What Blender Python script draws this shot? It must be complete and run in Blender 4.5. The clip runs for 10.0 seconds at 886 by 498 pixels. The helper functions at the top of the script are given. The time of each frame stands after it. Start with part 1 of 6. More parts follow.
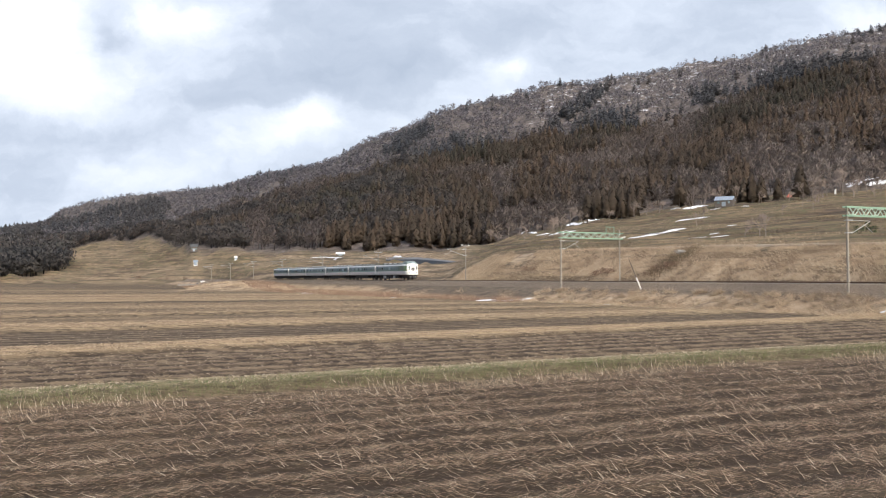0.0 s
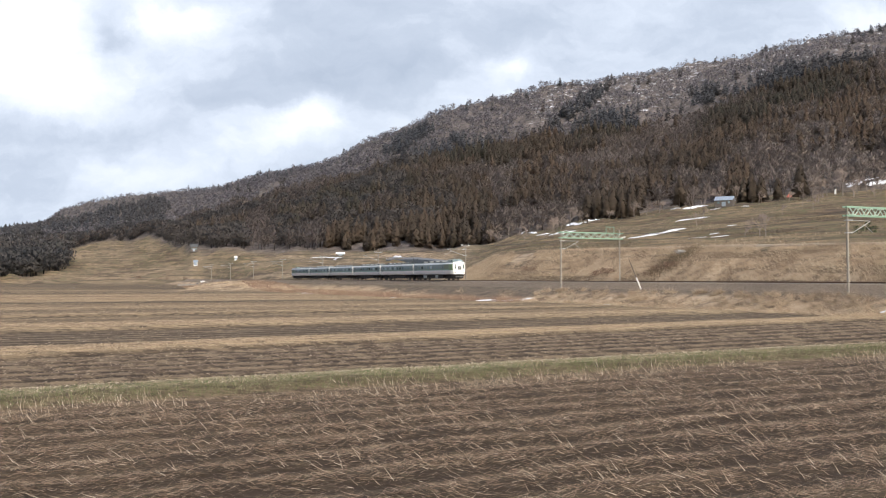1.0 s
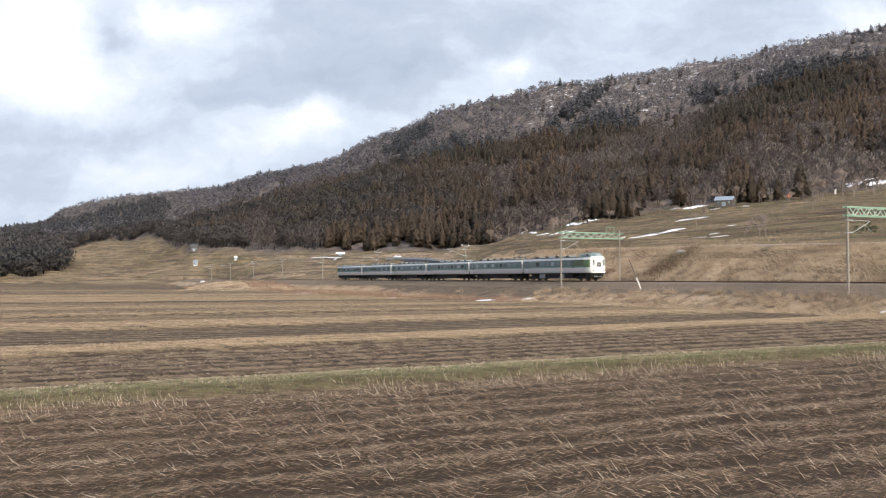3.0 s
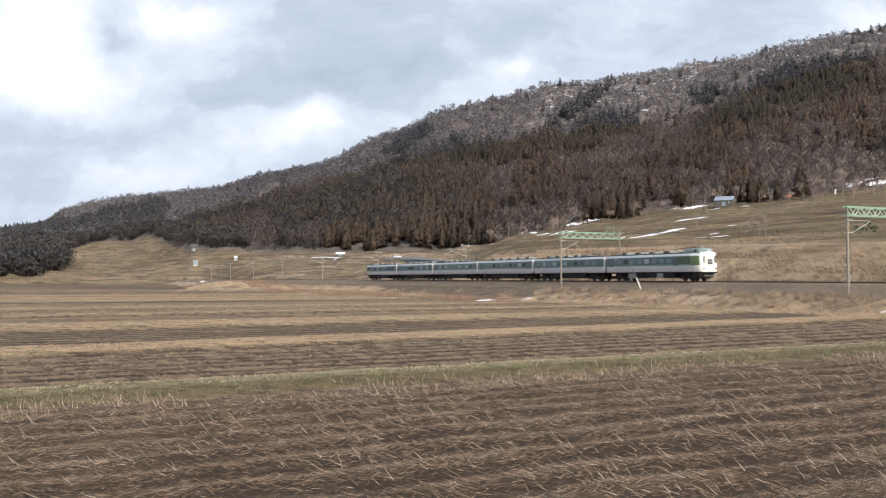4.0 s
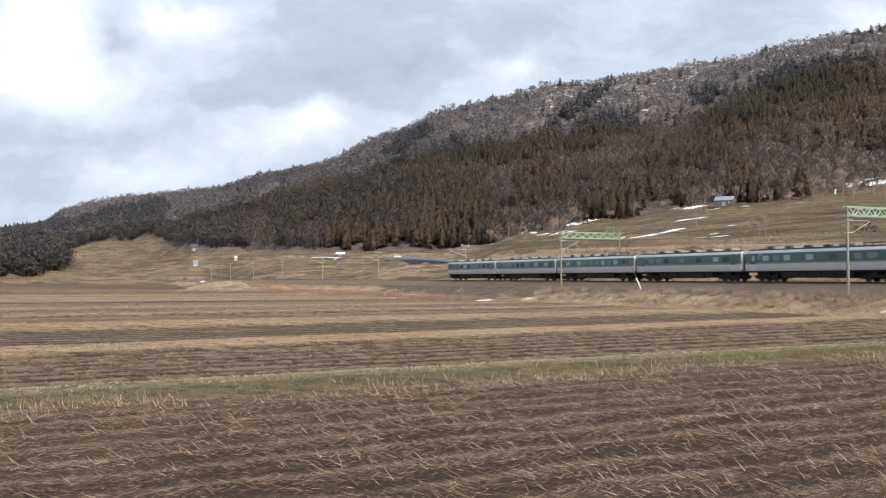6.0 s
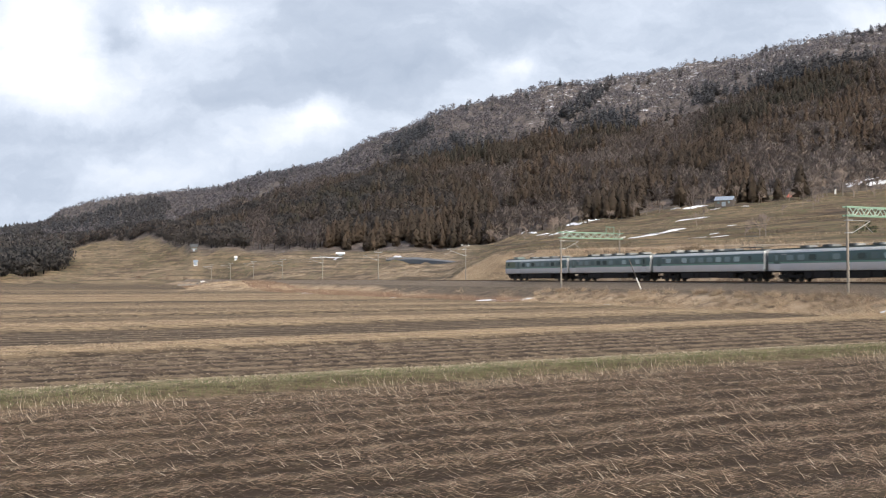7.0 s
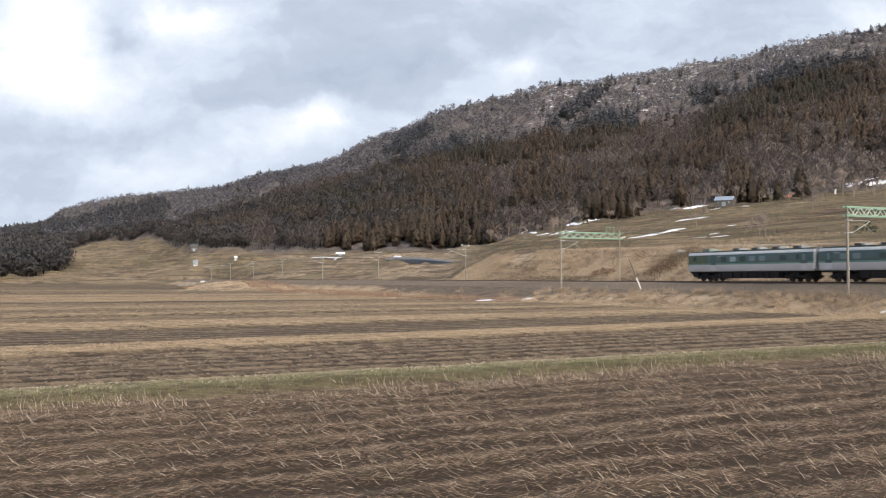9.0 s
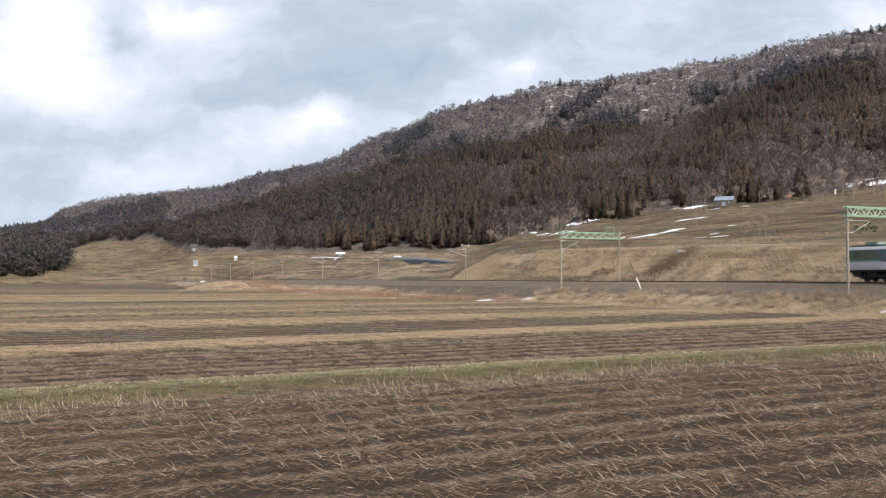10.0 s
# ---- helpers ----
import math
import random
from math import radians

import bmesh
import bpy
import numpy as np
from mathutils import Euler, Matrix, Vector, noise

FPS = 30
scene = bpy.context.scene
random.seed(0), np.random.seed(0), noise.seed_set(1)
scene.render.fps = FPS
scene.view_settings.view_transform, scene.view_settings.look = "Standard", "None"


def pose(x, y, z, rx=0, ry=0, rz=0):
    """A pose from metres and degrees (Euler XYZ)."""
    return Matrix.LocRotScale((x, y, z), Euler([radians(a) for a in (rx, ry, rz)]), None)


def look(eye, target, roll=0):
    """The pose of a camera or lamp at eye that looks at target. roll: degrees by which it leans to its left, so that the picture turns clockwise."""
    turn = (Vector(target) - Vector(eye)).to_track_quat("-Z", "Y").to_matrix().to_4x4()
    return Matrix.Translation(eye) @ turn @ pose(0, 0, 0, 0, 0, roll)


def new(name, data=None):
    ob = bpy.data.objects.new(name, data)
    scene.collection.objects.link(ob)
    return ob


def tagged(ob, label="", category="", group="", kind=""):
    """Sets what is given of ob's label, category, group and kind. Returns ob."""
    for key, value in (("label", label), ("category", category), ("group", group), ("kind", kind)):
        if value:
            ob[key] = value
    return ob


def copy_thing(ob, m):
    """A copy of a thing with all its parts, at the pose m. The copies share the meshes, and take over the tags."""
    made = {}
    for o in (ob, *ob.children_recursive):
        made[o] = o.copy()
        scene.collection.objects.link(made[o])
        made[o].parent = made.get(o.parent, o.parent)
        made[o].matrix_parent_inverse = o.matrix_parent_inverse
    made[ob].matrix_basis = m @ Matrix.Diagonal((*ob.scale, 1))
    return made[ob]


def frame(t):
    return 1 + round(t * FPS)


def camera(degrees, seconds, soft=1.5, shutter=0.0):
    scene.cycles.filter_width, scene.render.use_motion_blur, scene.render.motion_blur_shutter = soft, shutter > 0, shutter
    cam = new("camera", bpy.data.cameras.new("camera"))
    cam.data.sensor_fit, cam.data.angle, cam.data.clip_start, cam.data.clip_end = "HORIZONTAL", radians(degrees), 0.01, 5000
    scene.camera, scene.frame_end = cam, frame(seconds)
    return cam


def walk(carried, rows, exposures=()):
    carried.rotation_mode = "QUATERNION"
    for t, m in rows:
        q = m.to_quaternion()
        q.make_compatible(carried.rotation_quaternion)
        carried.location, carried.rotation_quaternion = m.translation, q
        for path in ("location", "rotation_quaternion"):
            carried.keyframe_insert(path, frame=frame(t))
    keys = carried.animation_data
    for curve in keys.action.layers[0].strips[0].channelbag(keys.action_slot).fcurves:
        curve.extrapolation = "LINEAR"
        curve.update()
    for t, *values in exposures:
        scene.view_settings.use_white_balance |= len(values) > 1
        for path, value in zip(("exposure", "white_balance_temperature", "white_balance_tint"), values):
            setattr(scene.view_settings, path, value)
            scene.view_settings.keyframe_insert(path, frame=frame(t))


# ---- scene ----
# ------------------------------------------------------------------ camera
EYE = 3.3                                   # lens height above the paddy floor
cam = camera(52.28, 10.0, soft=1.15, shutter=0.4)
VIEW = look((0, 0, EYE), (0, 100, EYE + 3.25))
walk(cam, [(0, VIEW), (10, VIEW)], exposures=[(0, 0.97), (10, 0.87)])

# ------------------------------------------------------------------ light
SUN_FROM = Vector((0.38, -0.74, 0.5)).normalized()
world = bpy.data.worlds.new("world")
scene.world = world
world.use_nodes = True
wn = world.node_tree
sky = wn.nodes.new("ShaderNodeTexSky")
sky.sky_type = "NISHITA"
sky.sun_disc = False
sky.sun_elevation = math.asin(SUN_FROM.z)
sky.sun_rotation = math.atan2(SUN_FROM.x, SUN_FROM.y)
sky.dust_density = 3.0
wn.links.new(sky.outputs[0], wn.nodes["Background"].inputs[0])
wn.nodes["Background"].inputs[1].default_value = 0.115
sun_data = bpy.data.lights.new("sun", "SUN")
sun_data.energy, sun_data.angle, sun_data.color = 1.5, radians(11), (1.0, 0.95, 0.87)
sun = new("sun", sun_data)
sun.matrix_world = look(SUN_FROM * 50, (0, 0, 0))


# ------------------------------------------------------------------ materials
class Mat:
    """A node material with short calls for its nodes."""

    def __init__(self, name, rough=0.8, metal=0.0, spec=0.3):
        self.m = bpy.data.materials.new(name)
        self.m.use_nodes = True
        self.t = self.m.node_tree
        self.b = self.t.nodes["Principled BSDF"]
        self.b.inputs["Roughness"].default_value = rough
        self.b.inputs["Metallic"].default_value = metal
        self.b.inputs["Specular IOR Level"].default_value = spec

    def node(self, kind, **put):
        n = self.t.nodes.new(kind)
        for k, v in put.items():
            setattr(n, k, v)
        return n

    def link(self, a, b):
        self.t.links.new(a, b)

    def coords(self, scale=(1, 1, 1), rot=(0, 0, 0), src="Object"):
        c = self.node("ShaderNodeTexCoord")
        mp = self.node("ShaderNodeMapping")
        mp.inputs["Scale"].default_value = scale
        mp.inputs["Rotation"].default_value = rot
        self.link(c.outputs[src], mp.inputs[0])
        return mp.outputs[0]

    def noise(self, co, scale, detail=4, rough=0.6):
        n = self.node("ShaderNodeTexNoise")
        n.inputs["Scale"].default_value = scale
        n.inputs["Detail"].default_value = detail
        n.inputs["Roughness"].default_value = rough
        self.link(co, n.inputs["Vector"])
        return n.outputs[0]

    def ramp(self, f, stops, ease="LINEAR"):
        r = self.node("ShaderNodeValToRGB")
        r.color_ramp.interpolation = ease
        e = r.color_ramp.elements
        while len(e) < len(stops):
            e.new(0.5)
        for i, (p, c) in enumerate(stops):
            e[i].position = p
            e[i].color = (*c, 1) if len(c) == 3 else c
        self.link(f, r.inputs[0])
        return r.outputs[0]

    def grey(self, f, a, b):
        """Clamp and stretch f from a..b to 0..1."""
        r = self.node("ShaderNodeMapRange")
        r.inputs[1].default_value, r.inputs[2].default_value = a, b
        self.link(f, r.inputs[0])
        return r.outputs[0]

    def mix(self, f, a, b, mode="MIX"):
        n = self.node("ShaderNodeMix", data_type="RGBA", blend_type=mode)
        for sock, v in ((n.inputs[0], f), (n.inputs[6], a), (n.inputs[7], b)):
            if isinstance(v, (int, float)):
                sock.default_value = v
            elif isinstance(v, tuple):
                sock.default_value = (*v, 1)
            else:
                self.link(v, sock)
        return n.outputs[2]

    def math(self, op, a, b=0.0):
        n = self.node("ShaderNodeMath", operation=op)
        for sock, v in ((n.inputs[0], a), (n.inputs[1], b)):
            if isinstance(v, (int, float)):
                sock.default_value = v
            else:
                self.link(v, sock)
        return n.outputs[0]

    def attr(self, name):
        return self.node("ShaderNodeAttribute", attribute_name=name).outputs["Fac"]

    def color(self, c):
        if isinstance(c, tuple):
            self.b.inputs["Base Color"].default_value = (*c, 1)
        else:
            self.link(c, self.b.inputs["Base Color"])
        return self

    def bump(self, h, strength=0.3, dist=0.02):
        n = self.node("ShaderNodeBump")
        n.inputs["Strength"].default_value = strength
        n.inputs["Distance"].default_value = dist
        self.link(h, n.inputs["Height"])
        self.link(n.outputs[0], self.b.inputs["Normal"])
        return self


def painted(name, c, rough=0.5, metal=0.0, dirt=0.25, spec=0.4, scale=1.5):
    """Plain paint or metal with faint grime at two scales."""
    a = Mat(name, rough, metal, spec)
    co = a.coords()
    g = a.noise(co, scale, 5)
    f = a.noise(co, scale * 14, 3)
    k = a.math("MULTIPLY", a.grey(g, 0.35, 0.75), dirt)
    k = a.math("ADD", k, a.math("MULTIPLY", a.grey(f, 0.45, 0.8), dirt * 0.5))
    a.color(a.mix(k, c, tuple(v * 0.45 + 0.03 for v in c)))
    return a.m


def island(name, stops, rough=0.9, spec=0.15, patch=0.0, dark=(0.02, 0.018, 0.015), tone=False, thin=0.0):
    """Colour that varies from piece to piece of a joined mesh, and in broad patches; thin is the share of light let through."""
    a = Mat(name, rough, 0, spec)
    r = a.node("ShaderNodeNewGeometry").outputs["Random Per Island"]
    if tone:
        r = a.math("ADD", a.math("MULTIPLY", r, 0.16), a.math("MULTIPLY", a.attr("tone"), 0.84))
    c = a.ramp(r, stops)
    if patch:
        g = a.noise(a.coords(), patch, 3)
        c = a.mix(a.math("MULTIPLY", a.grey(g, 0.35, 0.7), 0.75), c, dark)
    a.color(c)
    if thin:
        t, m = a.node("ShaderNodeBsdfTranslucent"), a.node("ShaderNodeMixShader")
        m.inputs[0].default_value = thin
        a.link(c, t.inputs[0])
        a.link(a.b.outputs[0], m.inputs[1])
        a.link(t.outputs[0], m.inputs[2])
        a.link(m.outputs[0], a.t.nodes["Material Output"].inputs[0])
    return a.m


# ------------------------------------------------------------------ plan of the land
# The railway runs straight: TN is its distance from the camera, along T it
# approaches, along N lies what is beyond it.
T = (-0.4092, 0.9124)
N = (0.9124, 0.4092)
TN = 72.85                                  # centre of the track
UNIT = 1.155                                # the plan of fields and hills is drawn in steps of UNIT metres ahead
RAIL = 2.96                                 # top of rail above the paddy floor


def on_line(m, n, z=0.0):
    """A place m metres along the railway and n metres across it."""
    return Vector((T[0] * m + N[0] * n, T[1] * m + N[1] * n, z))


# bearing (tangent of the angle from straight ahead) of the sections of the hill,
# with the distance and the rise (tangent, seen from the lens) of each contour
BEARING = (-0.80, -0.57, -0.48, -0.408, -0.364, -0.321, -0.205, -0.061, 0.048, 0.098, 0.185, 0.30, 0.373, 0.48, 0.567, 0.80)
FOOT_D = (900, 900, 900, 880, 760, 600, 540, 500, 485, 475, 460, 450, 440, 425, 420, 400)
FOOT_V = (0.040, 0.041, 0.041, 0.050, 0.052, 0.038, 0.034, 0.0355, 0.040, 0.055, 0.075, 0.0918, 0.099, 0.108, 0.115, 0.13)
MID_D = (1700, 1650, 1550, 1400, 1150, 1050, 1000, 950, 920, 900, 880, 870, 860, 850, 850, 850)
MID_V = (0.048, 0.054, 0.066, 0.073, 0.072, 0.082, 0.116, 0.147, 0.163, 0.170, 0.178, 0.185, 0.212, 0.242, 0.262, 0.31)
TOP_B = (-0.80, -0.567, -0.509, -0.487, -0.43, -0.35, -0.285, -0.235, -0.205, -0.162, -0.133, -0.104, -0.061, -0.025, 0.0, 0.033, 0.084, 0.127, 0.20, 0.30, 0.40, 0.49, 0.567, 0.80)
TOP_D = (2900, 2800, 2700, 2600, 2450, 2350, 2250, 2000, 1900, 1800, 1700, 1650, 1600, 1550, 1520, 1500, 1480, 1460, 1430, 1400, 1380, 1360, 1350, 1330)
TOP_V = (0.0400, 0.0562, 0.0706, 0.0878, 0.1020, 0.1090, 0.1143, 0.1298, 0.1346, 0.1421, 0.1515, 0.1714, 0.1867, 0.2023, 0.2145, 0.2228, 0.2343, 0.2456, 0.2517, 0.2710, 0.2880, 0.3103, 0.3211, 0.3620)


def fbm(x, y, seed, octaves=4):
    """Smooth value noise for arrays, about -1 to 1."""
    total, amp, norm = np.zeros_like(x), 1.0, 0.0
    for o in range(octaves):
        xi, yi = np.floor(x), np.floor(y)
        fx, fy = x - xi, y - yi
        fx, fy = fx * fx * (3 - 2 * fx), fy * fy * (3 - 2 * fy)

        def h(a, b):
            v = np.sin(a * 127.1 + b * 311.7 + (seed + o) * 74.7) * 43758.5453
            return (v - np.floor(v)) * 2 - 1

        v = (h(xi, yi) * (1 - fx) + h(xi + 1, yi) * fx) * (1 - fy) + (h(xi, yi + 1) * (1 - fx) + h(xi + 1, yi + 1) * fx) * fy
        total, norm = total + v * amp, norm + amp
        x, y, amp = x * 2.03 + 17.3, y * 2.03 + 9.1, amp * 0.5
    return total / norm


def strip_of(x, y):
    """Which strip of the paddies a place lies in, named by where the strip crosses the line straight ahead."""
    y = y / UNIT
    p = np.clip(y, 5, 400)
    for _ in range(12):
        slope = np.interp(p, [0, 23, 29, 43, 60, 90, 140, 300], [0.46, 0.47, 0.482, 0.58, 0.50, 0.42, 0.34, 0.25])
        p = 0.5 * p + 0.5 * np.clip(y - x * slope, -60, 500)
    return p


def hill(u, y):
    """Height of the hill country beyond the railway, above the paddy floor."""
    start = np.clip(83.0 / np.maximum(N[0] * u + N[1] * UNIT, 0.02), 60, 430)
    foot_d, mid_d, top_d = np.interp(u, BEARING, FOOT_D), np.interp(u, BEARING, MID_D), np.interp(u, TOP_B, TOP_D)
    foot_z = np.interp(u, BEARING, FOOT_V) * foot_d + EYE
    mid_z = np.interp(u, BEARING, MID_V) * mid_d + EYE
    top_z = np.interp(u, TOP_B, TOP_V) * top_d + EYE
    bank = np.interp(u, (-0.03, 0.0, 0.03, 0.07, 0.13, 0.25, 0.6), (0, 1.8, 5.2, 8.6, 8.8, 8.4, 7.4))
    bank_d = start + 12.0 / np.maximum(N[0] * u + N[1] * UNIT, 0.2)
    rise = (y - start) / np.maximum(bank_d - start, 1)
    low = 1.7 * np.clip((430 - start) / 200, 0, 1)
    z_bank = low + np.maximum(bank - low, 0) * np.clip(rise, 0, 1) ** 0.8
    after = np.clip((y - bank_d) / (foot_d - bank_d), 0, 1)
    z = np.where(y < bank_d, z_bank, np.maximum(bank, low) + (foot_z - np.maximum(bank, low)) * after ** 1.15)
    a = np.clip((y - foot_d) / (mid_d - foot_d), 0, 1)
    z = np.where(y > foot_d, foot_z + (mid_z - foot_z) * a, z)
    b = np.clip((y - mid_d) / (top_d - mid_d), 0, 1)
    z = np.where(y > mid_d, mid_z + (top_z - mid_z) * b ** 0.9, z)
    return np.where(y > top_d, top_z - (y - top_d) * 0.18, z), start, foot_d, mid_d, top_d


def land(x, y):
    """Height of the ground above the paddy floor."""
    x, y = np.asarray(x, float), np.asarray(y, float)
    n, p, r = N[0] * x + N[1] * y, strip_of(x, y), np.hypot(x, y)
    y = y / UNIT
    ys = np.maximum(y, 1.0)
    u = np.clip(x / ys, -0.8, 0.8)
    z = 0.04 * fbm(x * 0.35, y * 0.35, 3)
    z = z + np.interp(p, [25.0, 25.8, 28.0, 28.6], [0, 0.14, 0.22, 0]) + np.interp(p, [41.0, 41.7, 47.0, 47.9], [0, 0.2, 0.16, 0])
    z = z + np.interp(p, [58.8, 60.2, 68.5, 70.5], [0, 0.2, 0.15, 0]) + np.interp(p, [79.5, 80.5, 84, 85.5], [0, 0.2, 0.2, 0])
    z = z + 0.1 * np.sin(p * 2 * np.pi / 1.75) * np.interp(p, [28.4, 29.2, 40.2, 41.0], [0, 1, 1, 0])
    z = z + 0.05 * np.cos((p + 0.5 * fbm(x * 0.35, y * 0.35 * UNIT, 61)) * 2 * np.pi / 1.55) * np.clip((23.2 - p) / 0.8, 0, 1)
    mound = 2.3 * np.exp(-((x + 52 + fbm(x * 0.1, y * 0.1, 9) * 3) / 13) ** 4 - ((y - 203 + 0.35 * (x + 52)) / 9) ** 2)
    z = z + mound
    near = np.interp(n, [60, 63.5, 67.6, 69.0], [0, 0.2, 1.55, 1.9])
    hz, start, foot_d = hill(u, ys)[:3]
    lumps = fbm(x * 0.05, y * 0.05, 7) * np.clip((ys - start) / 40, 0, 1)
    far = hz + lumps * np.interp(ys, [60, 200, 500, 1500], [0.3, 0.8, 4.0, 14.0])
    steps = np.clip((ys - start - 20) / 40, 0, 1) * np.clip((foot_d - ys) / 60, 0, 1)
    stepped = np.floor(far / 2.2) * 2.2 + 2.2 * np.clip((far / 2.2 - np.floor(far / 2.2)) * 3.2 - 2.0, 0, 1)
    steps = steps * np.interp(u, [-0.1, 0.05], [0.75, 0.02])
    far = far * (1 - steps) + stepped * steps
    blend = np.clip((ys - start) / 3.0, 0, 1)
    z = np.where(n < 70, z * np.clip((64 - n) / 4, 0, 1) + near, near)
    z = np.where((y > 1) & (ys > start), z * (1 - blend) + np.maximum(far, -2) * blend, z)
    z = np.maximum(z, np.interp(r, [0, 3.5, 8.5], [1.75, 1.7, -1.0]))
    return z


def mesh_of(name, verts, tris, mats, smooth=False, slots=None):
    """A mesh from arrays of places and triangles."""
    me = bpy.data.meshes.new(name)
    v, f = np.ascontiguousarray(verts, np.float32), np.ascontiguousarray(tris, np.int32)
    k = f.shape[1]
    me.vertices.add(len(v))
    me.vertices.foreach_set("co", v.ravel())
    me.loops.add(f.size)
    me.loops.foreach_set("vertex_index", f.ravel())
    me.polygons.add(len(f))
    me.polygons.foreach_set("loop_start", np.arange(0, f.size, k, dtype=np.int32))
    me.polygons.foreach_set("use_smooth", np.full(len(f), smooth))
    for mt in (mats if isinstance(mats, (list, tuple)) else [mats]):
        me.materials.append(mt)
    if slots is not None:
        me.polygons.foreach_set("material_index", np.ascontiguousarray(slots, np.int32))
    me.update(calc_edges=True)
    me.validate()
    return me


def scatter(templates, place, size, turn, lean=None):
    """Many copies of small shapes in one array: templates is a list of (verts, tris), place (k, 3), size (k, 3), turn (k)."""
    vs, fs, ids, base = [], [], [], 0
    pick = np.arange(len(place)) % len(templates)
    for i, (tv, tf) in enumerate(templates):
        k = np.where(pick == i)[0]
        if not len(k):
            continue
        v = tv[None] * size[k][:, None, :]
        c, s = np.cos(turn[k])[:, None], np.sin(turn[k])[:, None]
        w = np.stack([v[..., 0] * c - v[..., 1] * s, v[..., 0] * s + v[..., 1] * c, v[..., 2]], -1)
        if lean is not None:
            w[..., 0] += lean[k][:, 0:1] * v[..., 2]
            w[..., 1] += lean[k][:, 1:2] * v[..., 2]
        w += place[k][:, None, :]
        vs.append(w.reshape(-1, 3))
        ids.append(np.repeat(k, len(tv)))
        fs.append((tf[None] + (np.arange(len(k)) * len(tv))[:, None, None] + base).reshape(-1, tf.shape[1]))
        base += len(k) * len(tv)
    return np.concatenate(vs), np.concatenate(fs), np.concatenate(ids)


# ------------------------------------------------------------------ ground
def ground_material():
    a = Mat("ground", 0.95, 0, 0.1)
    co = a.coords()
    along = a.coords((0.5, 1.5, 1), (0, 0, radians(-26)))
    fine = a.noise(along, 4.5, 4, 0.62)
    clod = a.noise(co, 1.6, 5, 0.62)
    broad = a.noise(co, 0.07, 4)
    p = a.attr("strip")
    wob = a.math("MULTIPLY", a.math("SUBTRACT", a.noise(co, 0.8, 5), 0.5), 1.1)
    pw = a.math("MULTIPLY", a.math("ADD", p, wob), 1 / 420)
    soil, stub, tan, dark, green, pale = (0.044, 0.032, 0.022), (0.24, 0.175, 0.108), (0.45, 0.335, 0.20), (0.05, 0.037, 0.027), (0.12, 0.108, 0.06), (0.30, 0.275, 0.18)
    bands = [(0, soil), (24.2, soil), (24.9, stub), (25.2, stub), (25.6, green), (27.1, green), (27.4, pale), (28.2, pale), (28.6, dark), (41.0, dark), (41.6, tan), (47.0, tan), (47.9, dark), (58.0, dark),
             (60.0, tan), (68.5, tan), (71.0, stub), (79.0, stub), (80.5, tan), (84.0, tan), (86.0, stub), (100.0, stub), (102.0, tan), (107.0, tan), (109.0, stub), (119.0, stub), (121.0, dark), (127.0, dark),
             (130.0, tan), (176.0, tan), (192.0, dark)]
    base = a.ramp(pw, [(q / 420, c) for q, c in bands])
    base = a.mix(a.grey(p, 205, 230), base, a.ramp(a.noise(a.coords((0.02, 0.5, 1), (0, 0, radians(-14))), 0.35, 4), [(0.36, dark), (0.49, dark), (0.55, stub), (0.60, tan), (0.64, dark)]))
    streak = a.noise(a.coords((0.10, 1.0, 1), (0, 0, radians(-24))), 0.8, 4, 0.6)
    base = a.mix(a.math("MULTIPLY", a.grey(streak, 0.49, 0.62), 0.5), base, (0.045, 0.033, 0.025))
    base = a.mix(a.math("MULTIPLY", a.math("MULTIPLY", a.grey(streak, 0.48, 0.38), 0.4), a.grey(p, 27, 30)), base, (0.40, 0.30, 0.19))
    edges = []
    for q, w in ((47.6, 0.9), (58.2, 1.3), (79, 1.6), (95, 2.5), (120, 4.0), (143, 3.0), (160, 6.0), (188, 9.0), (215, 12.0), (255, 16.0)):
        edges += [(q, (0, 0, 0)), (q + w * 0.3, (1, 1, 1)), (q + w, (0, 0, 0))]
    ditch = a.ramp(a.math("MULTIPLY", a.math("ADD", p, a.math("MULTIPLY", wob, 0.5)), 1 / 300), [(q / 300, c) for q, c in edges])
    base = a.mix(a.math("MULTIPLY", ditch, 0.8), base, (0.05, 0.037, 0.028))
    lump = a.noise(a.coords((0.35, 1.8, 1), (0, 0, radians(-22))), 0.9, 4, 0.65)
    farp = a.grey(p, 42, 60)
    base = a.mix(a.math("MULTIPLY", a.math("MULTIPLY", a.grey(lump, 0.50, 0.58), 0.5), farp), base, (0.07, 0.05, 0.036))
    base = a.mix(a.math("MULTIPLY", a.math("MULTIPLY", a.grey(lump, 0.48, 0.41), 0.4), farp), base, (0.43, 0.325, 0.195))
    row = a.math("SINE", a.math("MULTIPLY", p, 2 * math.pi / 1.75))
    rows = a.math("MULTIPLY", a.grey(row, 0.2, 0.7), a.grey(fine, 0.30, 0.44))
    rows = a.math("MULTIPLY", rows, a.math("ADD", a.math("MULTIPLY", a.math("MULTIPLY", a.grey(p, 28.2, 28.8), a.grey(p, 60, 56)), 0.8), 0.2))
    base = a.mix(a.math("MULTIPLY", rows, 0.65), base, (0.27, 0.205, 0.14))
    base = a.mix(a.math("MULTIPLY", a.grey(fine, 0.49, 0.60), a.math("ADD", a.math("MULTIPLY", a.grey(p, 22, 24), 0.3), 0.13)), base, (0.29, 0.215, 0.14))
    base = a.mix(a.math("MULTIPLY", a.grey(clod, 0.50, 0.58), 0.7), base, (0.05, 0.037, 0.028))
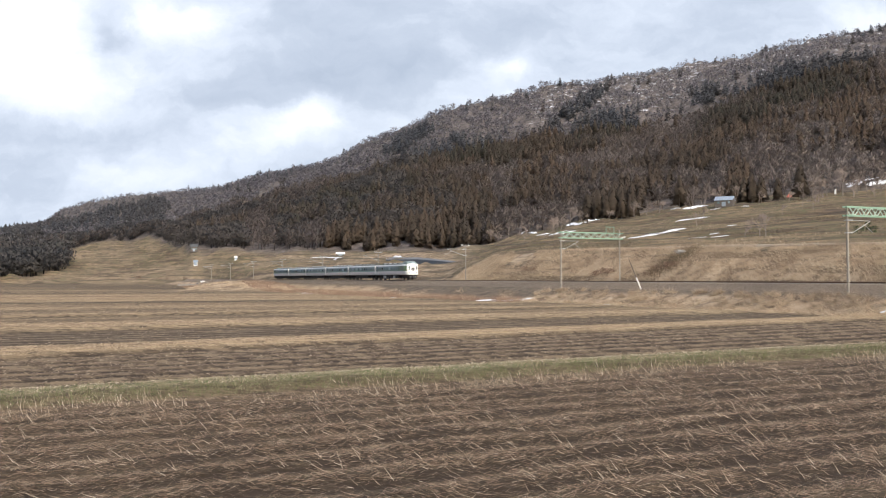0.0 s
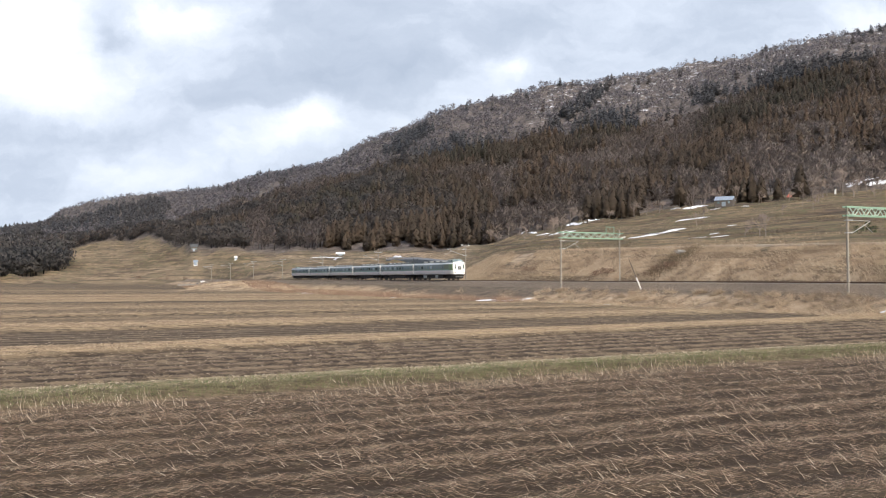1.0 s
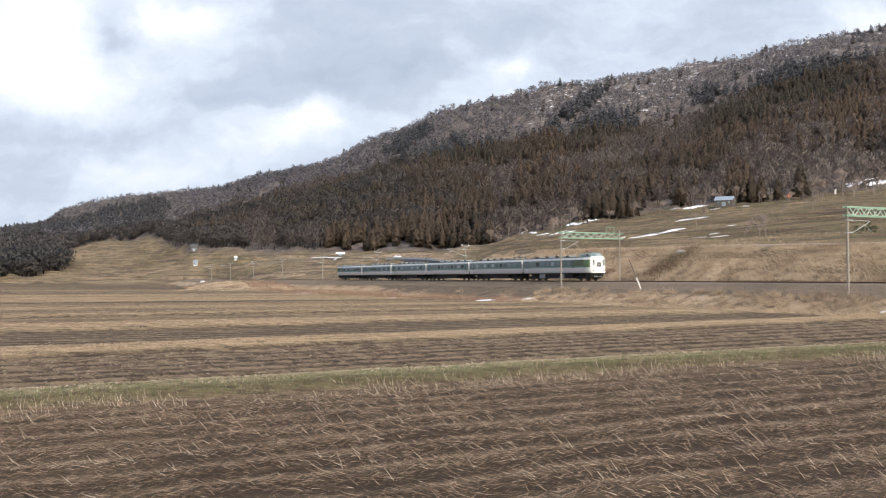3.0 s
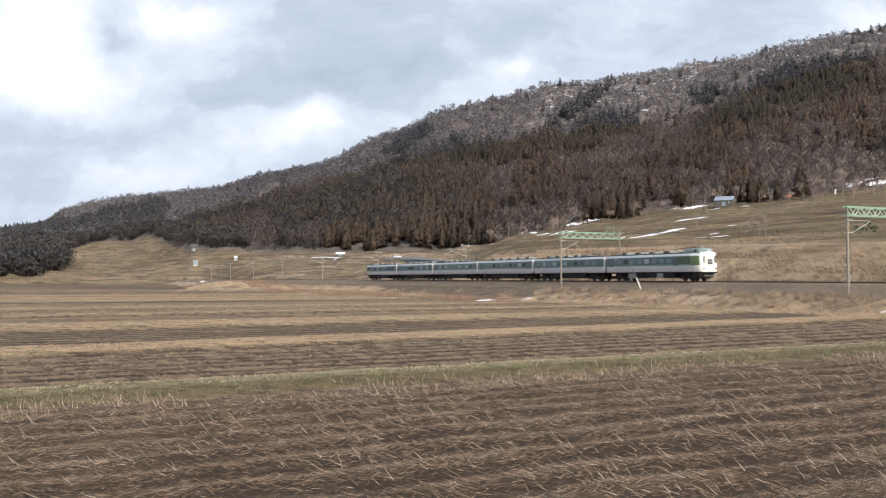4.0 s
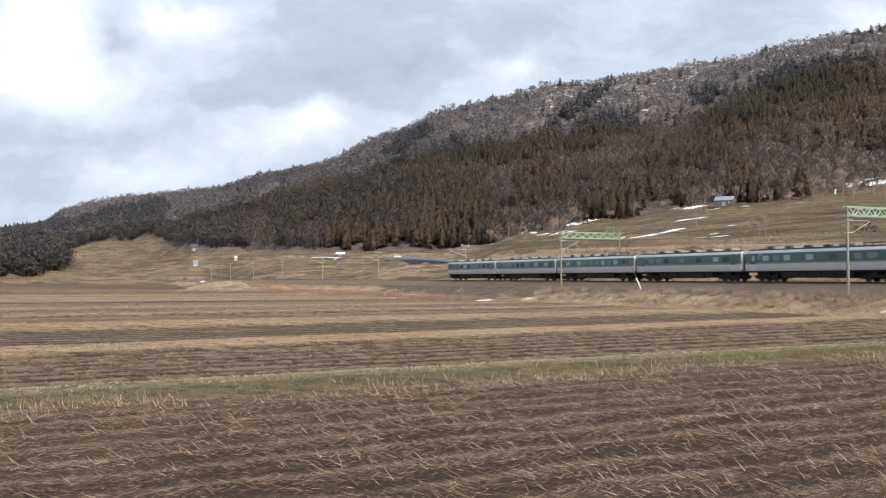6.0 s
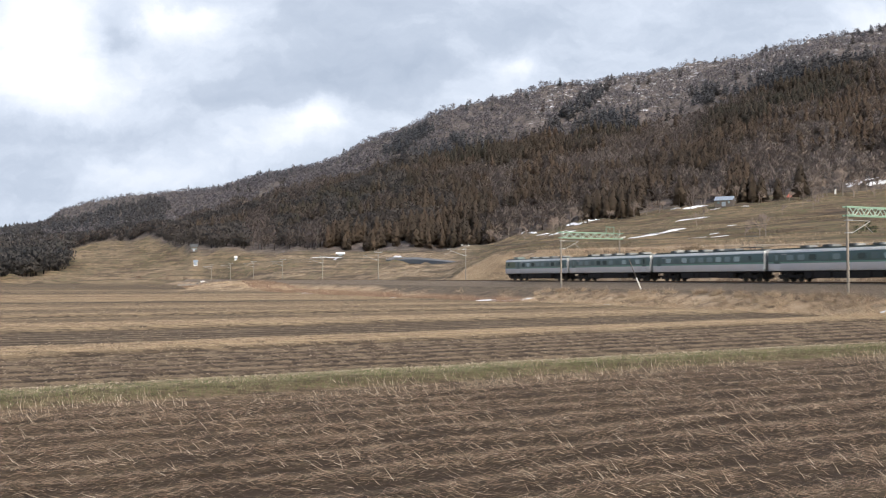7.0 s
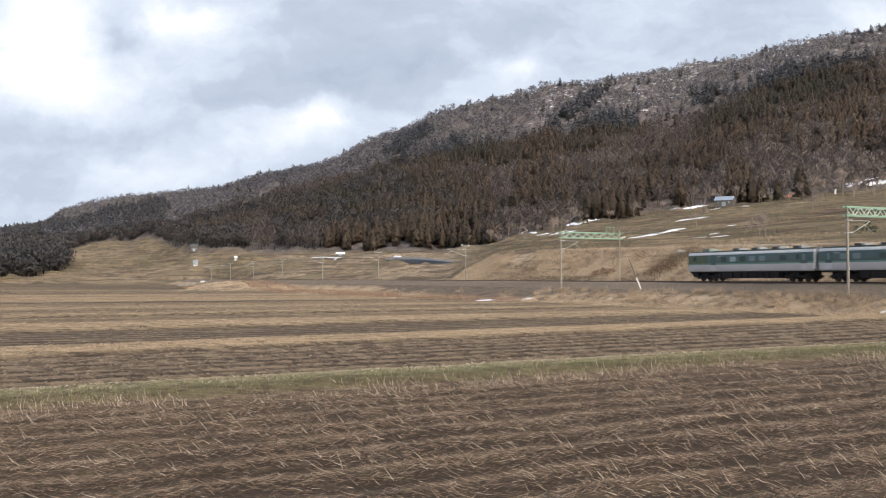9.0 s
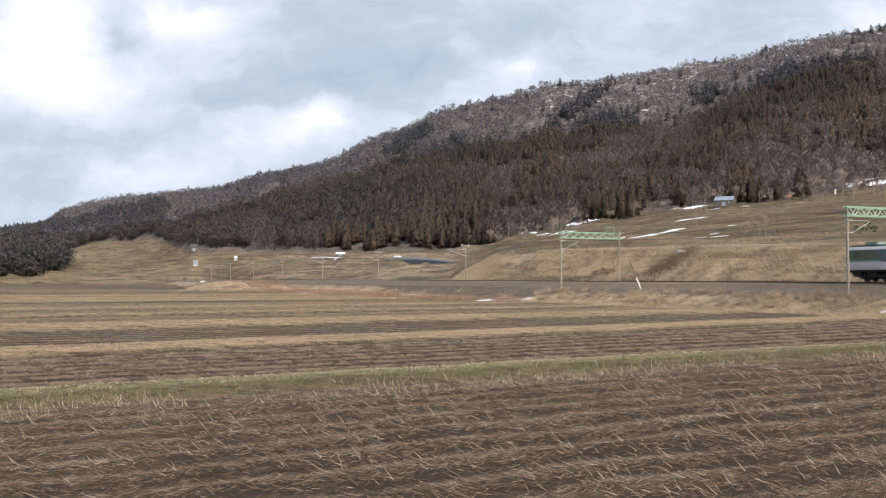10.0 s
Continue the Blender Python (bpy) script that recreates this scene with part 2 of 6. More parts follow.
    # dry grass on the banks and terraces
    gn = a.noise(co, 0.28, 5, 0.65)
    weed = a.math("MULTIPLY", a.grey(a.noise(co, 0.42, 5, 0.72), 0.51, 0.60), 0.6)
    grass = a.ramp(gn, [(0.37, (0.14, 0.105, 0.075)), (0.44, (0.30, 0.22, 0.145)), (0.52, (0.45, 0.335, 0.22)), (0.62, (0.55, 0.43, 0.30))])
    grass = a.mix(weed, grass, (0.12, 0.09, 0.065))
    mead = a.ramp(a.noise(a.coords((0.8, 1.0, 4.5)), 0.055, 6, 0.68), [(0.36, (0.075, 0.057, 0.042)), (0.45, (0.20, 0.140, 0.085)), (0.50, (0.105, 0.110, 0.052)), (0.55, (0.23, 0.165, 0.095)), (0.66, (0.34, 0.255, 0.155))])
    mead = a.mix(a.math("MULTIPLY", a.grey(a.noise(co, 0.3, 5, 0.7), 0.46, 0.58), 0.75), mead, (0.10, 0.077, 0.055))
    ledge = a.noise(a.coords((0.035, 0.035, 1.0)), 0.75, 4, 0.6)
    mead = a.mix(a.math("MULTIPLY", a.grey(ledge, 0.52, 0.60), 0.2), mead, (0.07, 0.053, 0.04))
    mead = a.mix(a.math("MULTIPLY", a.grey(ledge, 0.47, 0.40), 0.15), mead, (0.38, 0.29, 0.18))
    grass_top = a.math("MULTIPLY", a.grey(ledge, 0.51, 0.58), a.math("MULTIPLY", a.attr("meadow"), 0.85))
    col = a.mix(a.attr("meadow"), base, mead)
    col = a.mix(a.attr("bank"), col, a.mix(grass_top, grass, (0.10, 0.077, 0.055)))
    gravel = a.ramp(a.math("ADD", a.math("MULTIPLY", a.noise(co, 6, 6, 0.8), 0.5), a.math("MULTIPLY", a.noise(co, 0.7, 5, 0.7), 0.5)), [(0.38, (0.07, 0.055, 0.042)), (0.5, (0.16, 0.125, 0.092)), (0.64, (0.27, 0.22, 0.165))])
    col = a.mix(a.attr("gravel"), col, gravel)
    wood = a.ramp(a.noise(co, 0.16, 5, 0.7), [(0.4, (0.09, 0.075, 0.067)), (0.5, (0.14, 0.118, 0.107)), (0.62, (0.21, 0.18, 0.165))])
    col = a.mix(a.attr("forest"), col, wood)
    snow = a.attr("snow")
    col = a.mix(a.grey(a.math("ADD", snow, a.math("MULTIPLY", a.noise(a.coords((0.5, 0.5, 1.6)), 0.13, 6, 0.72), 1.6)), 1.56, 1.62), col, (0.8, 0.82, 0.85))
    a.color(a.mix(a.math("MULTIPLY", a.grey(broad, 0.4, 0.7), 0.25), col, (0.05, 0.04, 0.03)))
    a.bump(a.math("ADD", fine, a.math("MULTIPLY", clod, 2.0)), 0.9, 0.06)
    return a.m


M_GROUND = ground_material()


def build_ground():
    front = np.linspace(-40, 40, 380)
    rest = np.concatenate([np.linspace(50, 180, 14), np.linspace(-175, -50, 13)])
    ang = np.radians(np.concatenate([front, rest]))
    rad = np.concatenate([np.linspace(0.02, 9, 9), np.geomspace(9.6, 70, 150), np.geomspace(71, 200, 110), np.geomspace(204, 4500, 120)])
    A, R = np.meshgrid(ang, rad)
    x, y = (R * np.sin(A)).ravel(), (R * np.cos(A)).ravel() - 0.6
    z = land(x, y)
    na, nr = len(ang), len(rad)
    i, j = np.meshgrid(np.arange(nr - 1), np.arange(na), indexing="ij")
    k = (j + 1) % na
    quads = np.stack([i * na + j, i * na + k, (i + 1) * na + k, (i + 1) * na + j], -1).reshape(-1, 4)[:, ::-1]
    me = mesh_of("ground", np.stack([x, y, z], -1), quads, M_GROUND, smooth=True)
    n, m, p = N[0] * x + N[1] * y, T[0] * x + T[1] * y, strip_of(x, y)
    y = y / UNIT
    ys = np.maximum(y, 1)
    u = np.clip(x / ys, -0.8, 0.8)
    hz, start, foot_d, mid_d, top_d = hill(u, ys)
    bank_end = start + 12.0 / np.maximum(N[0] * u + N[1] * UNIT, 0.2)
    wob = fbm(x * 0.02, y * 0.02, 5)
    sets = {
        "strip": p,
        "bank": np.where(y > 1, np.clip((n - 61) / 3, 0, 1) * np.clip((bank_end + 6 - ys) / 10, 0, 1) * np.where(ys > start, np.clip((u + 0.02) / 0.06, 0, 1), 1), 0),
        "meadow": np.where(y > 1, np.clip((ys - start + 4) / 8, 0, 1), 0),
        "gravel": np.where((y > 1) & (ys < start), np.clip((n - np.interp(m, [108, 117, 163, 185], [66.8, 63.0, 63.0, 66.8]) + wob * 1.5) / 1.2, 0, 1) * np.clip((82 - n) / 2, 0, 1), 0),
        "forest": np.where(y > 1, np.clip((ys - foot_d + 20) / 30 + wob * 0.6, 0, 1), 0),
        "snow": np.where(y > 1, np.interp(ys / np.maximum(mid_d, 1), [0.95, 1.1, 1.3], [0, 0.57, 0.64]) * np.clip((u + 0.02) / 0.12, 0, 1)
                         + 0.30 * np.exp(-((ys - foot_d + 40) / 45) ** 2) * np.clip((u - 0.06) / 0.1, 0, 1), 0),
    }
    sets["bank"] = np.maximum(sets["bank"], np.where(y > 1, np.clip(2.2 * np.exp(-((x + 52) / 16) ** 4 - ((y - 203 + 0.35 * (x + 52)) / 11) ** 2), 0, 1), 0))
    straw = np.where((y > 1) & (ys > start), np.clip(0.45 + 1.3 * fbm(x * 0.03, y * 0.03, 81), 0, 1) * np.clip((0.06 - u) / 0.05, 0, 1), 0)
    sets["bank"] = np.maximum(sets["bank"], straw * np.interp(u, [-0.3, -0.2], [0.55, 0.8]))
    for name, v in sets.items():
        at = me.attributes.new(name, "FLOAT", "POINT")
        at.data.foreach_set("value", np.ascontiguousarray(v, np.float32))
    tagged(new("ground", me), "brown stubble paddies, dry grass banks and wooded hillside", "ground", kind="structure")


build_ground()

# ------------------------------------------------------------------ clouds
def build_clouds():
    """A far dome of cloud; its map runs with the tangents of bearing and of rise."""
    a = Mat("cloud_sky")
    out = a.t.nodes["Material Output"]
    em = a.node("ShaderNodeEmission")
    c = a.node("ShaderNodeTexCoord").outputs["UV"]
    swirl = a.node("ShaderNodeTexNoise")
    swirl.inputs["Scale"].default_value = 9.0
    swirl.inputs["Detail"].default_value = 6
    swirl.inputs["Roughness"].default_value = 0.62
    a.link(c, swirl.inputs["Vector"])
    push = a.node("ShaderNodeVectorMath", operation="MULTIPLY_ADD")
    push.inputs[1].default_value = (0.11, 0.07, 0)
    push.inputs[2].default_value = (-0.055, -0.035, 0)
    a.link(swirl.outputs["Color"], push.inputs[0])
    move = a.node("ShaderNodeVectorMath", operation="ADD")
    a.link(c, move.inputs[0])
    a.link(push.outputs[0], move.inputs[1])
    mp = a.node("ShaderNodeMapping")
    mp.inputs["Scale"].default_value = (5.0, 9.0, 1)
    mp.inputs["Rotation"].default_value = (0, 0, radians(-10))
    mp.inputs["Location"].default_value = (3.1, 1.7, 0)
    a.link(move.outputs[0], mp.inputs[0])
    body = a.noise(mp.outputs[0], 0.8, 7, 0.52)
    wisps = a.noise(mp.outputs[0], 3.0, 8, 0.6)
    sep = a.node("ShaderNodeSeparateXYZ")
    a.link(move.outputs[0], sep.inputs[0])
    f = a.math("ADD", a.math("MULTIPLY", body, 0.5), a.math("MULTIPLY", wisps, 0.3))
    # thin bright places and thicker grey ones in the cloud deck: bearing, rise, their reach, and how much
    for (cx, cy, rx, ry, k) in ((-0.468, 0.272, 0.066, 0.07, 0.38), (-0.30, 0.292, 0.06, 0.022, 0.22), (-0.15, 0.18, 0.034, 0.022, 0.22), (-0.20, 0.155, 0.07, 0.03, 0.10), (-0.43, 0.205, 0.08, 0.03, 0.14), (-0.35, 0.12, 0.09, 0.016, 0.07),
                                (0.08, 0.238, 0.022, 0.012, 0.20), (0.045, 0.215, 0.05, 0.03, 0.12), (-0.06, 0.16, 0.05, 0.025, 0.10), (0.48, 0.295, 0.08, 0.03, 0.12),
                                (-0.40, 0.162, 0.10, 0.018, -0.10), (-0.24, 0.205, 0.09, 0.022, -0.14), (-0.08, 0.23, 0.13, 0.026, -0.13), (0.12, 0.28, 0.12, 0.03, -0.08), (-0.375, 0.275, 0.024, 0.03, -0.16), (0.30, 0.29, 0.12, 0.05, -0.06), (-0.46, 0.11, 0.06, 0.02, -0.06)):
        dx = a.math("MULTIPLY", a.math("SUBTRACT", sep.outputs[0], cx), 1 / rx)
        dy = a.math("MULTIPLY", a.math("SUBTRACT", sep.outputs[1], cy), 1 / ry)
        d = a.math("ADD", a.math("MULTIPLY", dx, dx), a.math("MULTIPLY", dy, dy))
        g = a.math("POWER", 2.718, a.math("MULTIPLY", d, -1.0))
        f = a.math("ADD", f, a.math("MULTIPLY", g, k))
    col = a.ramp(f, [(0.20, (0.43, 0.50, 0.62)), (0.34, (0.52, 0.59, 0.71)), (0.45, (0.66, 0.73, 0.85)), (0.56, (0.82, 0.87, 0.95)), (0.68, (1.0, 1.0, 1.0))])
    a.link(col, em.inputs[0])
    em.inputs[1].default_value = 0.61
    a.link(em.outputs[0], out.inputs[0])
    nu, nv, R = 97, 49, 4650
    az = np.radians(np.linspace(-55, 55, nu))
    el = np.radians(np.linspace(-3, 45, nv))
    A, E = np.meshgrid(az, el)
    v = np.stack([R * np.cos(E) * np.sin(A), R * np.cos(E) * np.cos(A), R * np.sin(E)], -1).reshape(-1, 3)
    i, j = np.meshgrid(np.arange(nv - 1), np.arange(nu - 1), indexing="ij")
    q = np.stack([i * nu + j, (i + 1) * nu + j, (i + 1) * nu + j + 1, i * nu + j + 1], -1).reshape(-1, 4)
    me = mesh_of("cloud_backdrop", v, q, a.m, True)
    uv = me.uv_layers.new(name="UVMap")
    lu = np.stack([np.tan(A).ravel(), (np.tan(E) / np.cos(A)).ravel()], -1)
    uv.data.foreach_set("uv", lu[q.ravel()].astype(np.float32).ravel())
    ob = new("backdrop", me)
    return tagged(ob, "bright broken grey and white winter cloud deck", "sky", kind="structure")


CLOUDS = build_clouds()


# ------------------------------------------------------------------ woods
rng = np.random.default_rng(5)


def conifer_shape(clumps, seed):
    """A narrow cedar of unit height: a trunk and drooping sprays in an uneven cone."""
    r = np.random.default_rng(seed)
    v, f = [], []
    for i in range(3):
        b = 2 * math.pi * i / 3
        v.append((0.018 * math.cos(b), 0.018 * math.sin(b), 0))
    v.append((0, 0, 0.9))
    f += [(0, 1, 3), (1, 2, 3), (2, 0, 3)]
    for k in range(clumps):
        h = 0.06 + 0.88 * ((k + r.random()) / clumps) ** 0.9
        reach = (0.14 * (1 - h) ** 0.62 + 0.012) * r.uniform(0.75, 1.2)
        b = k * 2.4 + r.uniform(-0.6, 0.6)
        w = r.uniform(0.5, 0.85) * (46 / clumps) ** 0.4
        d = np.array((math.cos(b), math.sin(b), 0))
        s = np.array((-d[1], d[0], 0))
        rise = r.uniform(0.06, 0.12)
        top = d * reach * 0.35 + np.array((0, 0, h + rise))
        tip = d * reach * 1.1 + np.array((0, 0, h - r.uniform(0.03, 0.08)))
        o = len(v)
        v += [tuple(top), tuple(d * reach * 0.75 + s * reach * w + np.array((0, 0, h))), tuple(tip), tuple(d * reach * 0.75 - s * reach * w + np.array((0, 0, h + r.uniform(-0.03, 0.03))))]
        f += [(o, o + 1, o + 2), (o, o + 2, o + 3)]
    return np.array(v), np.array(f)


def round_shape(clumps, seed):
    """A rounded evergreen of unit height: an uneven dome of leafy sprays on a trunk."""
    r = np.random.default_rng(seed + 90)
    v = [(0.02, 0, 0), (-0.01, 0.017, 0), (-0.01, -0.017, 0), (0, 0, 0.7)]
    f = [(0, 1, 3), (1, 2, 3), (2, 0, 3)]
    lobes = [(r.uniform(-0.13, 0.13), r.uniform(-0.13, 0.13), r.uniform(0.18, 0.74), r.uniform(0.14, 0.24)) for _ in range(8)]
    for k in range(clumps):
        lx, ly, lz, lr = lobes[k % 8]
        d = r.normal(0, 1, 3)
        d[2] = abs(d[2]) * 0.9 - 0.2
        d /= np.linalg.norm(d)
        c = np.array((lx, ly, lz)) + d * lr
        s = np.cross(d, r.normal(0, 1, 3))
        s *= r.uniform(0.036, 0.056) / np.linalg.norm(s)
        t = np.cross(d, s) + np.array((0, 0, -0.03))
        o = len(v)
        v += [tuple(c + s), tuple(c + t), tuple(c - s), tuple(c - t + d * 0.02)]
        f += [(o, o + 1, o + 2), (o, o + 2, o + 3)]
    return np.array(v), np.array(f)


def bare_shape(twigs, seed):
    """A leafless tree of unit height: a trunk and a haze of thin rising boughs."""
    r = np.random.default_rng(seed)
    v = [(0.014, 0, 0), (-0.007, 0.012, 0), (-0.007, -0.012, 0), (0, 0, 0.75)]
    f = [(0, 1, 3), (1, 2, 3), (2, 0, 3)]
    for k in range(twigs):
        b = r.uniform(0, 2 * math.pi)
        d = np.array((math.cos(b), math.sin(b), 0))
        if k < 6:                                        # boughs
            p0 = np.array((0, 0, r.uniform(0.25, 0.5)))
            p1 = p0 + d * r.uniform(0.10, 0.22) + np.array((0, 0, r.uniform(0.15, 0.32)))
            wide = 0.013
        else:                                            # twigs through the crown
            q = r.random() ** 0.45
            e = r.uniform(-0.6, 1.5)
            c = np.array((0, 0, 0.63)) + q * np.array((0.27 * d[0] * math.cos(e), 0.27 * d[1] * math.cos(e), 0.33 * math.sin(e)))
            go = (c - np.array((0, 0, 0.42))) + r.normal(0, 0.10, 3)
            go *= r.uniform(0.12, 0.24) / np.linalg.norm(go)
            p0, p1 = c - go * 0.5, c + go * 0.5
            wide = r.uniform(0.014, 0.026)
        wide *= (50 / twigs) ** 0.7
        s = np.cross(p1 - p0, r.normal(0, 1, 3))
        s *= wide / np.linalg.norm(s)
        mid = (p0 + p1) / 2
        o = len(v)
        v += [tuple(p0), tuple(mid + s), tuple(p1), tuple(mid - s)]
        f += [(o, o + 1, o + 2), (o, o + 2, o + 3)]
    return np.array(v), np.array(f)


M_CEDAR = island("cedar_foliage", [(0, (0.082, 0.080, 0.064)), (0.35, (0.108, 0.087, 0.068)), (0.6, (0.140, 0.105, 0.078)), (0.88, (0.168, 0.120, 0.087)), (1, (0.118, 0.124, 0.074))], tone=True, thin=0.5)
# distance haze is mixed into this foliage colour as a blue-grey lift
M_HAZE_CEDAR = island("haze_tinted_cedar_foliage", [(0, (0.088, 0.096, 0.108)), (0.5, (0.112, 0.107, 0.106)), (1, (0.150, 0.116, 0.102))], tone=True, thin=0.45)
M_ROUND = island("dark_evergreen_leaves", [(0, (0.085, 0.084, 0.082)), (0.5, (0.115, 0.101, 0.092)), (1, (0.175, 0.143, 0.122))], tone=True, thin=0.5)
M_BARE = island("bare_twigs", [(0, (0.145, 0.118, 0.103)), (0.45, (0.195, 0.158, 0.137)), (0.8, (0.265, 0.222, 0.192)), (1, (0.35, 0.30, 0.262))], tone=True, thin=0.5)
# grey twigs made paler and bluer, the air's haze put into their colour
M_HAZE_BARE = island("haze_tinted_bare_twigs", [(0, (0.185, 0.172, 0.180)), (0.5, (0.24, 0.221, 0.226)), (1, (0.32, 0.294, 0.296))], tone=True, thin=0.5)


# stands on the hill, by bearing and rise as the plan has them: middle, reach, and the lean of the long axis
# the stand at bearing 0.10, rise 0.165 paints a cloud's shadow as dark trees
DARK_AND_SHADED_STANDS = ((0.175, 0.222, 0.045, 0.008, 0.65), (0.215, 0.196, 0.05, 0.018, 0.1), (0.345, 0.238, 0.022, 0.010, 0.2), (-0.045, 0.178, 0.03, 0.010, 0.5), (0.47, 0.255, 0.09, 0.028, 0.25),
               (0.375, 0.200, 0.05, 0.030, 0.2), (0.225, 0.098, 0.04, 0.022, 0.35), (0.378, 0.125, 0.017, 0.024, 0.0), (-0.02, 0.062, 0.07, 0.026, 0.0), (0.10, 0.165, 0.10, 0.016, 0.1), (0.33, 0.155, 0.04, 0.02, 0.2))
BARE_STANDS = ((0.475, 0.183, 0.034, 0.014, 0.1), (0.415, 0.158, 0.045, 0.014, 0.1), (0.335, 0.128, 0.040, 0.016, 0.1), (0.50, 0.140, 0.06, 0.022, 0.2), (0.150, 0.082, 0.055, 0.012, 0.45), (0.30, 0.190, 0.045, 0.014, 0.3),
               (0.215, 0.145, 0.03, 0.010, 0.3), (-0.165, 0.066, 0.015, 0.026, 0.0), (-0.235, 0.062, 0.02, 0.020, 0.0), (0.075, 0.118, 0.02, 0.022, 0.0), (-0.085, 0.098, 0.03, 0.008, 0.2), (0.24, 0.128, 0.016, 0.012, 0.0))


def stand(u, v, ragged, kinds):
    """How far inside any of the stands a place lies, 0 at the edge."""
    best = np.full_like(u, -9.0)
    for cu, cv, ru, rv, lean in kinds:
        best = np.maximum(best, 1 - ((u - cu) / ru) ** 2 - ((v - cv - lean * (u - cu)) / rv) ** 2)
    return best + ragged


def leafy(name, v, f, heart, mat):
    """A mesh of sprays shaded as rounded crowns, each spray facing out of its tree."""
    out = v - heart
    out[:, 2] = out[:, 2] * 0.7 + 0.15 * np.abs(out[:, 2])
    out /= np.maximum(np.linalg.norm(out, axis=1, keepdims=True), 1e-6)
    a, b, c = v[f[:, 0]], v[f[:, 1]], v[f[:, 2]]
    face = np.cross(b - a, c - a)
    back = np.sum(face * (out[f[:, 0]] + out[f[:, 1]] + out[f[:, 2]]), 1) < 0
    f = np.where(back[:, None], f[:, ::-1], f)
    face = np.where(back[:, None], -face, face)
    face /= np.maximum(np.linalg.norm(face, axis=1, keepdims=True), 1e-9)
    lit = out.copy()
    np.add.at(lit, f.ravel(), np.repeat(face, 3, 0) * 0.08)
    lit /= np.maximum(np.linalg.norm(lit, axis=1, keepdims=True), 1e-6)
    me = mesh_of(name, v, f, mat, True)
    me.normals_split_custom_set_from_vertices(lit.astype(np.float32))
    return me


def plant_woods():
    near_c = [conifer_shape(54, s) for s in range(4)]
    far_c = [conifer_shape(22, s) for s in range(4)]
    near_r = [round_shape(72, s) for s in range(4)]
    near_b = [bare_shape(48, s) for s in range(4)]
    far_b = [bare_shape(11, s) for s in range(4)]
    # thick planting by distance: the wood is sampled more closely where it stands nearer
    us, ds = [], []
    for d0, d1, per in ((380, 620, 29), (620, 900, 38), (900, 1250, 66), (1250, 1700, 100), (1700, 2850, 215)):
        k = int(1.44 * (d1 ** 2 - d0 ** 2) / 2 / per)
        us.append(rng.uniform(-0.72, 0.72, k))
        ds.append(np.sqrt(rng.uniform(d0 ** 2, d1 ** 2, k)))
    u, d = np.concatenate(us), np.concatenate(ds)
    x, y = u * d, d
    foot, top = np.interp(u, BEARING, FOOT_D), np.interp(u, TOP_B, TOP_D)
    edge = fbm(x * 0.012, y * 0.012, 21)
    copse = (u < -0.485 + 0.03 * edge) & (d > 520 + 50 * edge + (u + 0.57) * 1200) & (d < 800)
    ok = ((d > foot + edge * 22) & (d < top + 25)) | copse
    x, y, u, d, foot, top, copse = (q[ok] for q in (x, y, u, d, foot, top, copse))
    z = land(x, y * UNIT)
    rise = (z + 6 - EYE) / d
    grain = fbm(x * 0.02, y * 0.02, 31)
    ragged = 0.55 * fbm(x * 0.016, y * 0.016, 35) + 0.25 * rng.normal(0, 1, len(u))
    # the upper edge of the planted wood
    edge_v = np.interp(u, (-0.34, -0.16, -0.10, -0.046, 0.012, 0.084, 0.127, 0.178, 0.257, 0.27, 0.30, 0.366, 0.402, 0.42, 0.48, 0.567),
                       (0.070, 0.110, 0.132, 0.158, 0.180, 0.178, 0.193, 0.206, 0.200, 0.178, 0.198, 0.205, 0.214, 0.240, 0.254, 0.28))
    high = (rise - edge_v) * 16 + 0.12 * fbm(x * 0.012, y * 0.012, 33)
    want = np.where(high > 0, -0.75, np.interp(u, [-0.3, 0.0, 0.1, 0.3], [0.30, 0.30, 0.02, -0.06])) + np.where(u > 0.03, 0.8, 0.7) * grain + rng.uniform(-0.25, 0.25, len(u))
    dark, bare = stand(u, rise, ragged, DARK_AND_SHADED_STANDS), stand(u, rise, ragged, BARE_STANDS)
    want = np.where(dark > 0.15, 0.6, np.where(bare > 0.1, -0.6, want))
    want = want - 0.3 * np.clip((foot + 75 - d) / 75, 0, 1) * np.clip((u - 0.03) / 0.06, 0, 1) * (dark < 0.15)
    con = (want > 0.1) | (copse & (want > 0.0)) | ((high > 0) & (rng.random(len(u)) < 0.012))
    thin = (high > 0) & ~con & (fbm(x * 0.03, y * 0.012, 41) > 0.32)
    rnd = con & (d < 1050) & (copse | ((u < 0.02) & (fbm(x * 0.025, y * 0.025, 77) > np.interp(u, [-0.2, 0.0], [-0.25, 0.3]))))
    far_left = (u < -0.355) & ~copse
    con = np.where(far_left, (0.9 * grain - 0.45 + 0.8 * np.exp(-(((d - foot) / (top - foot) - 0.38) / 0.2) ** 2) > 0.1), con)
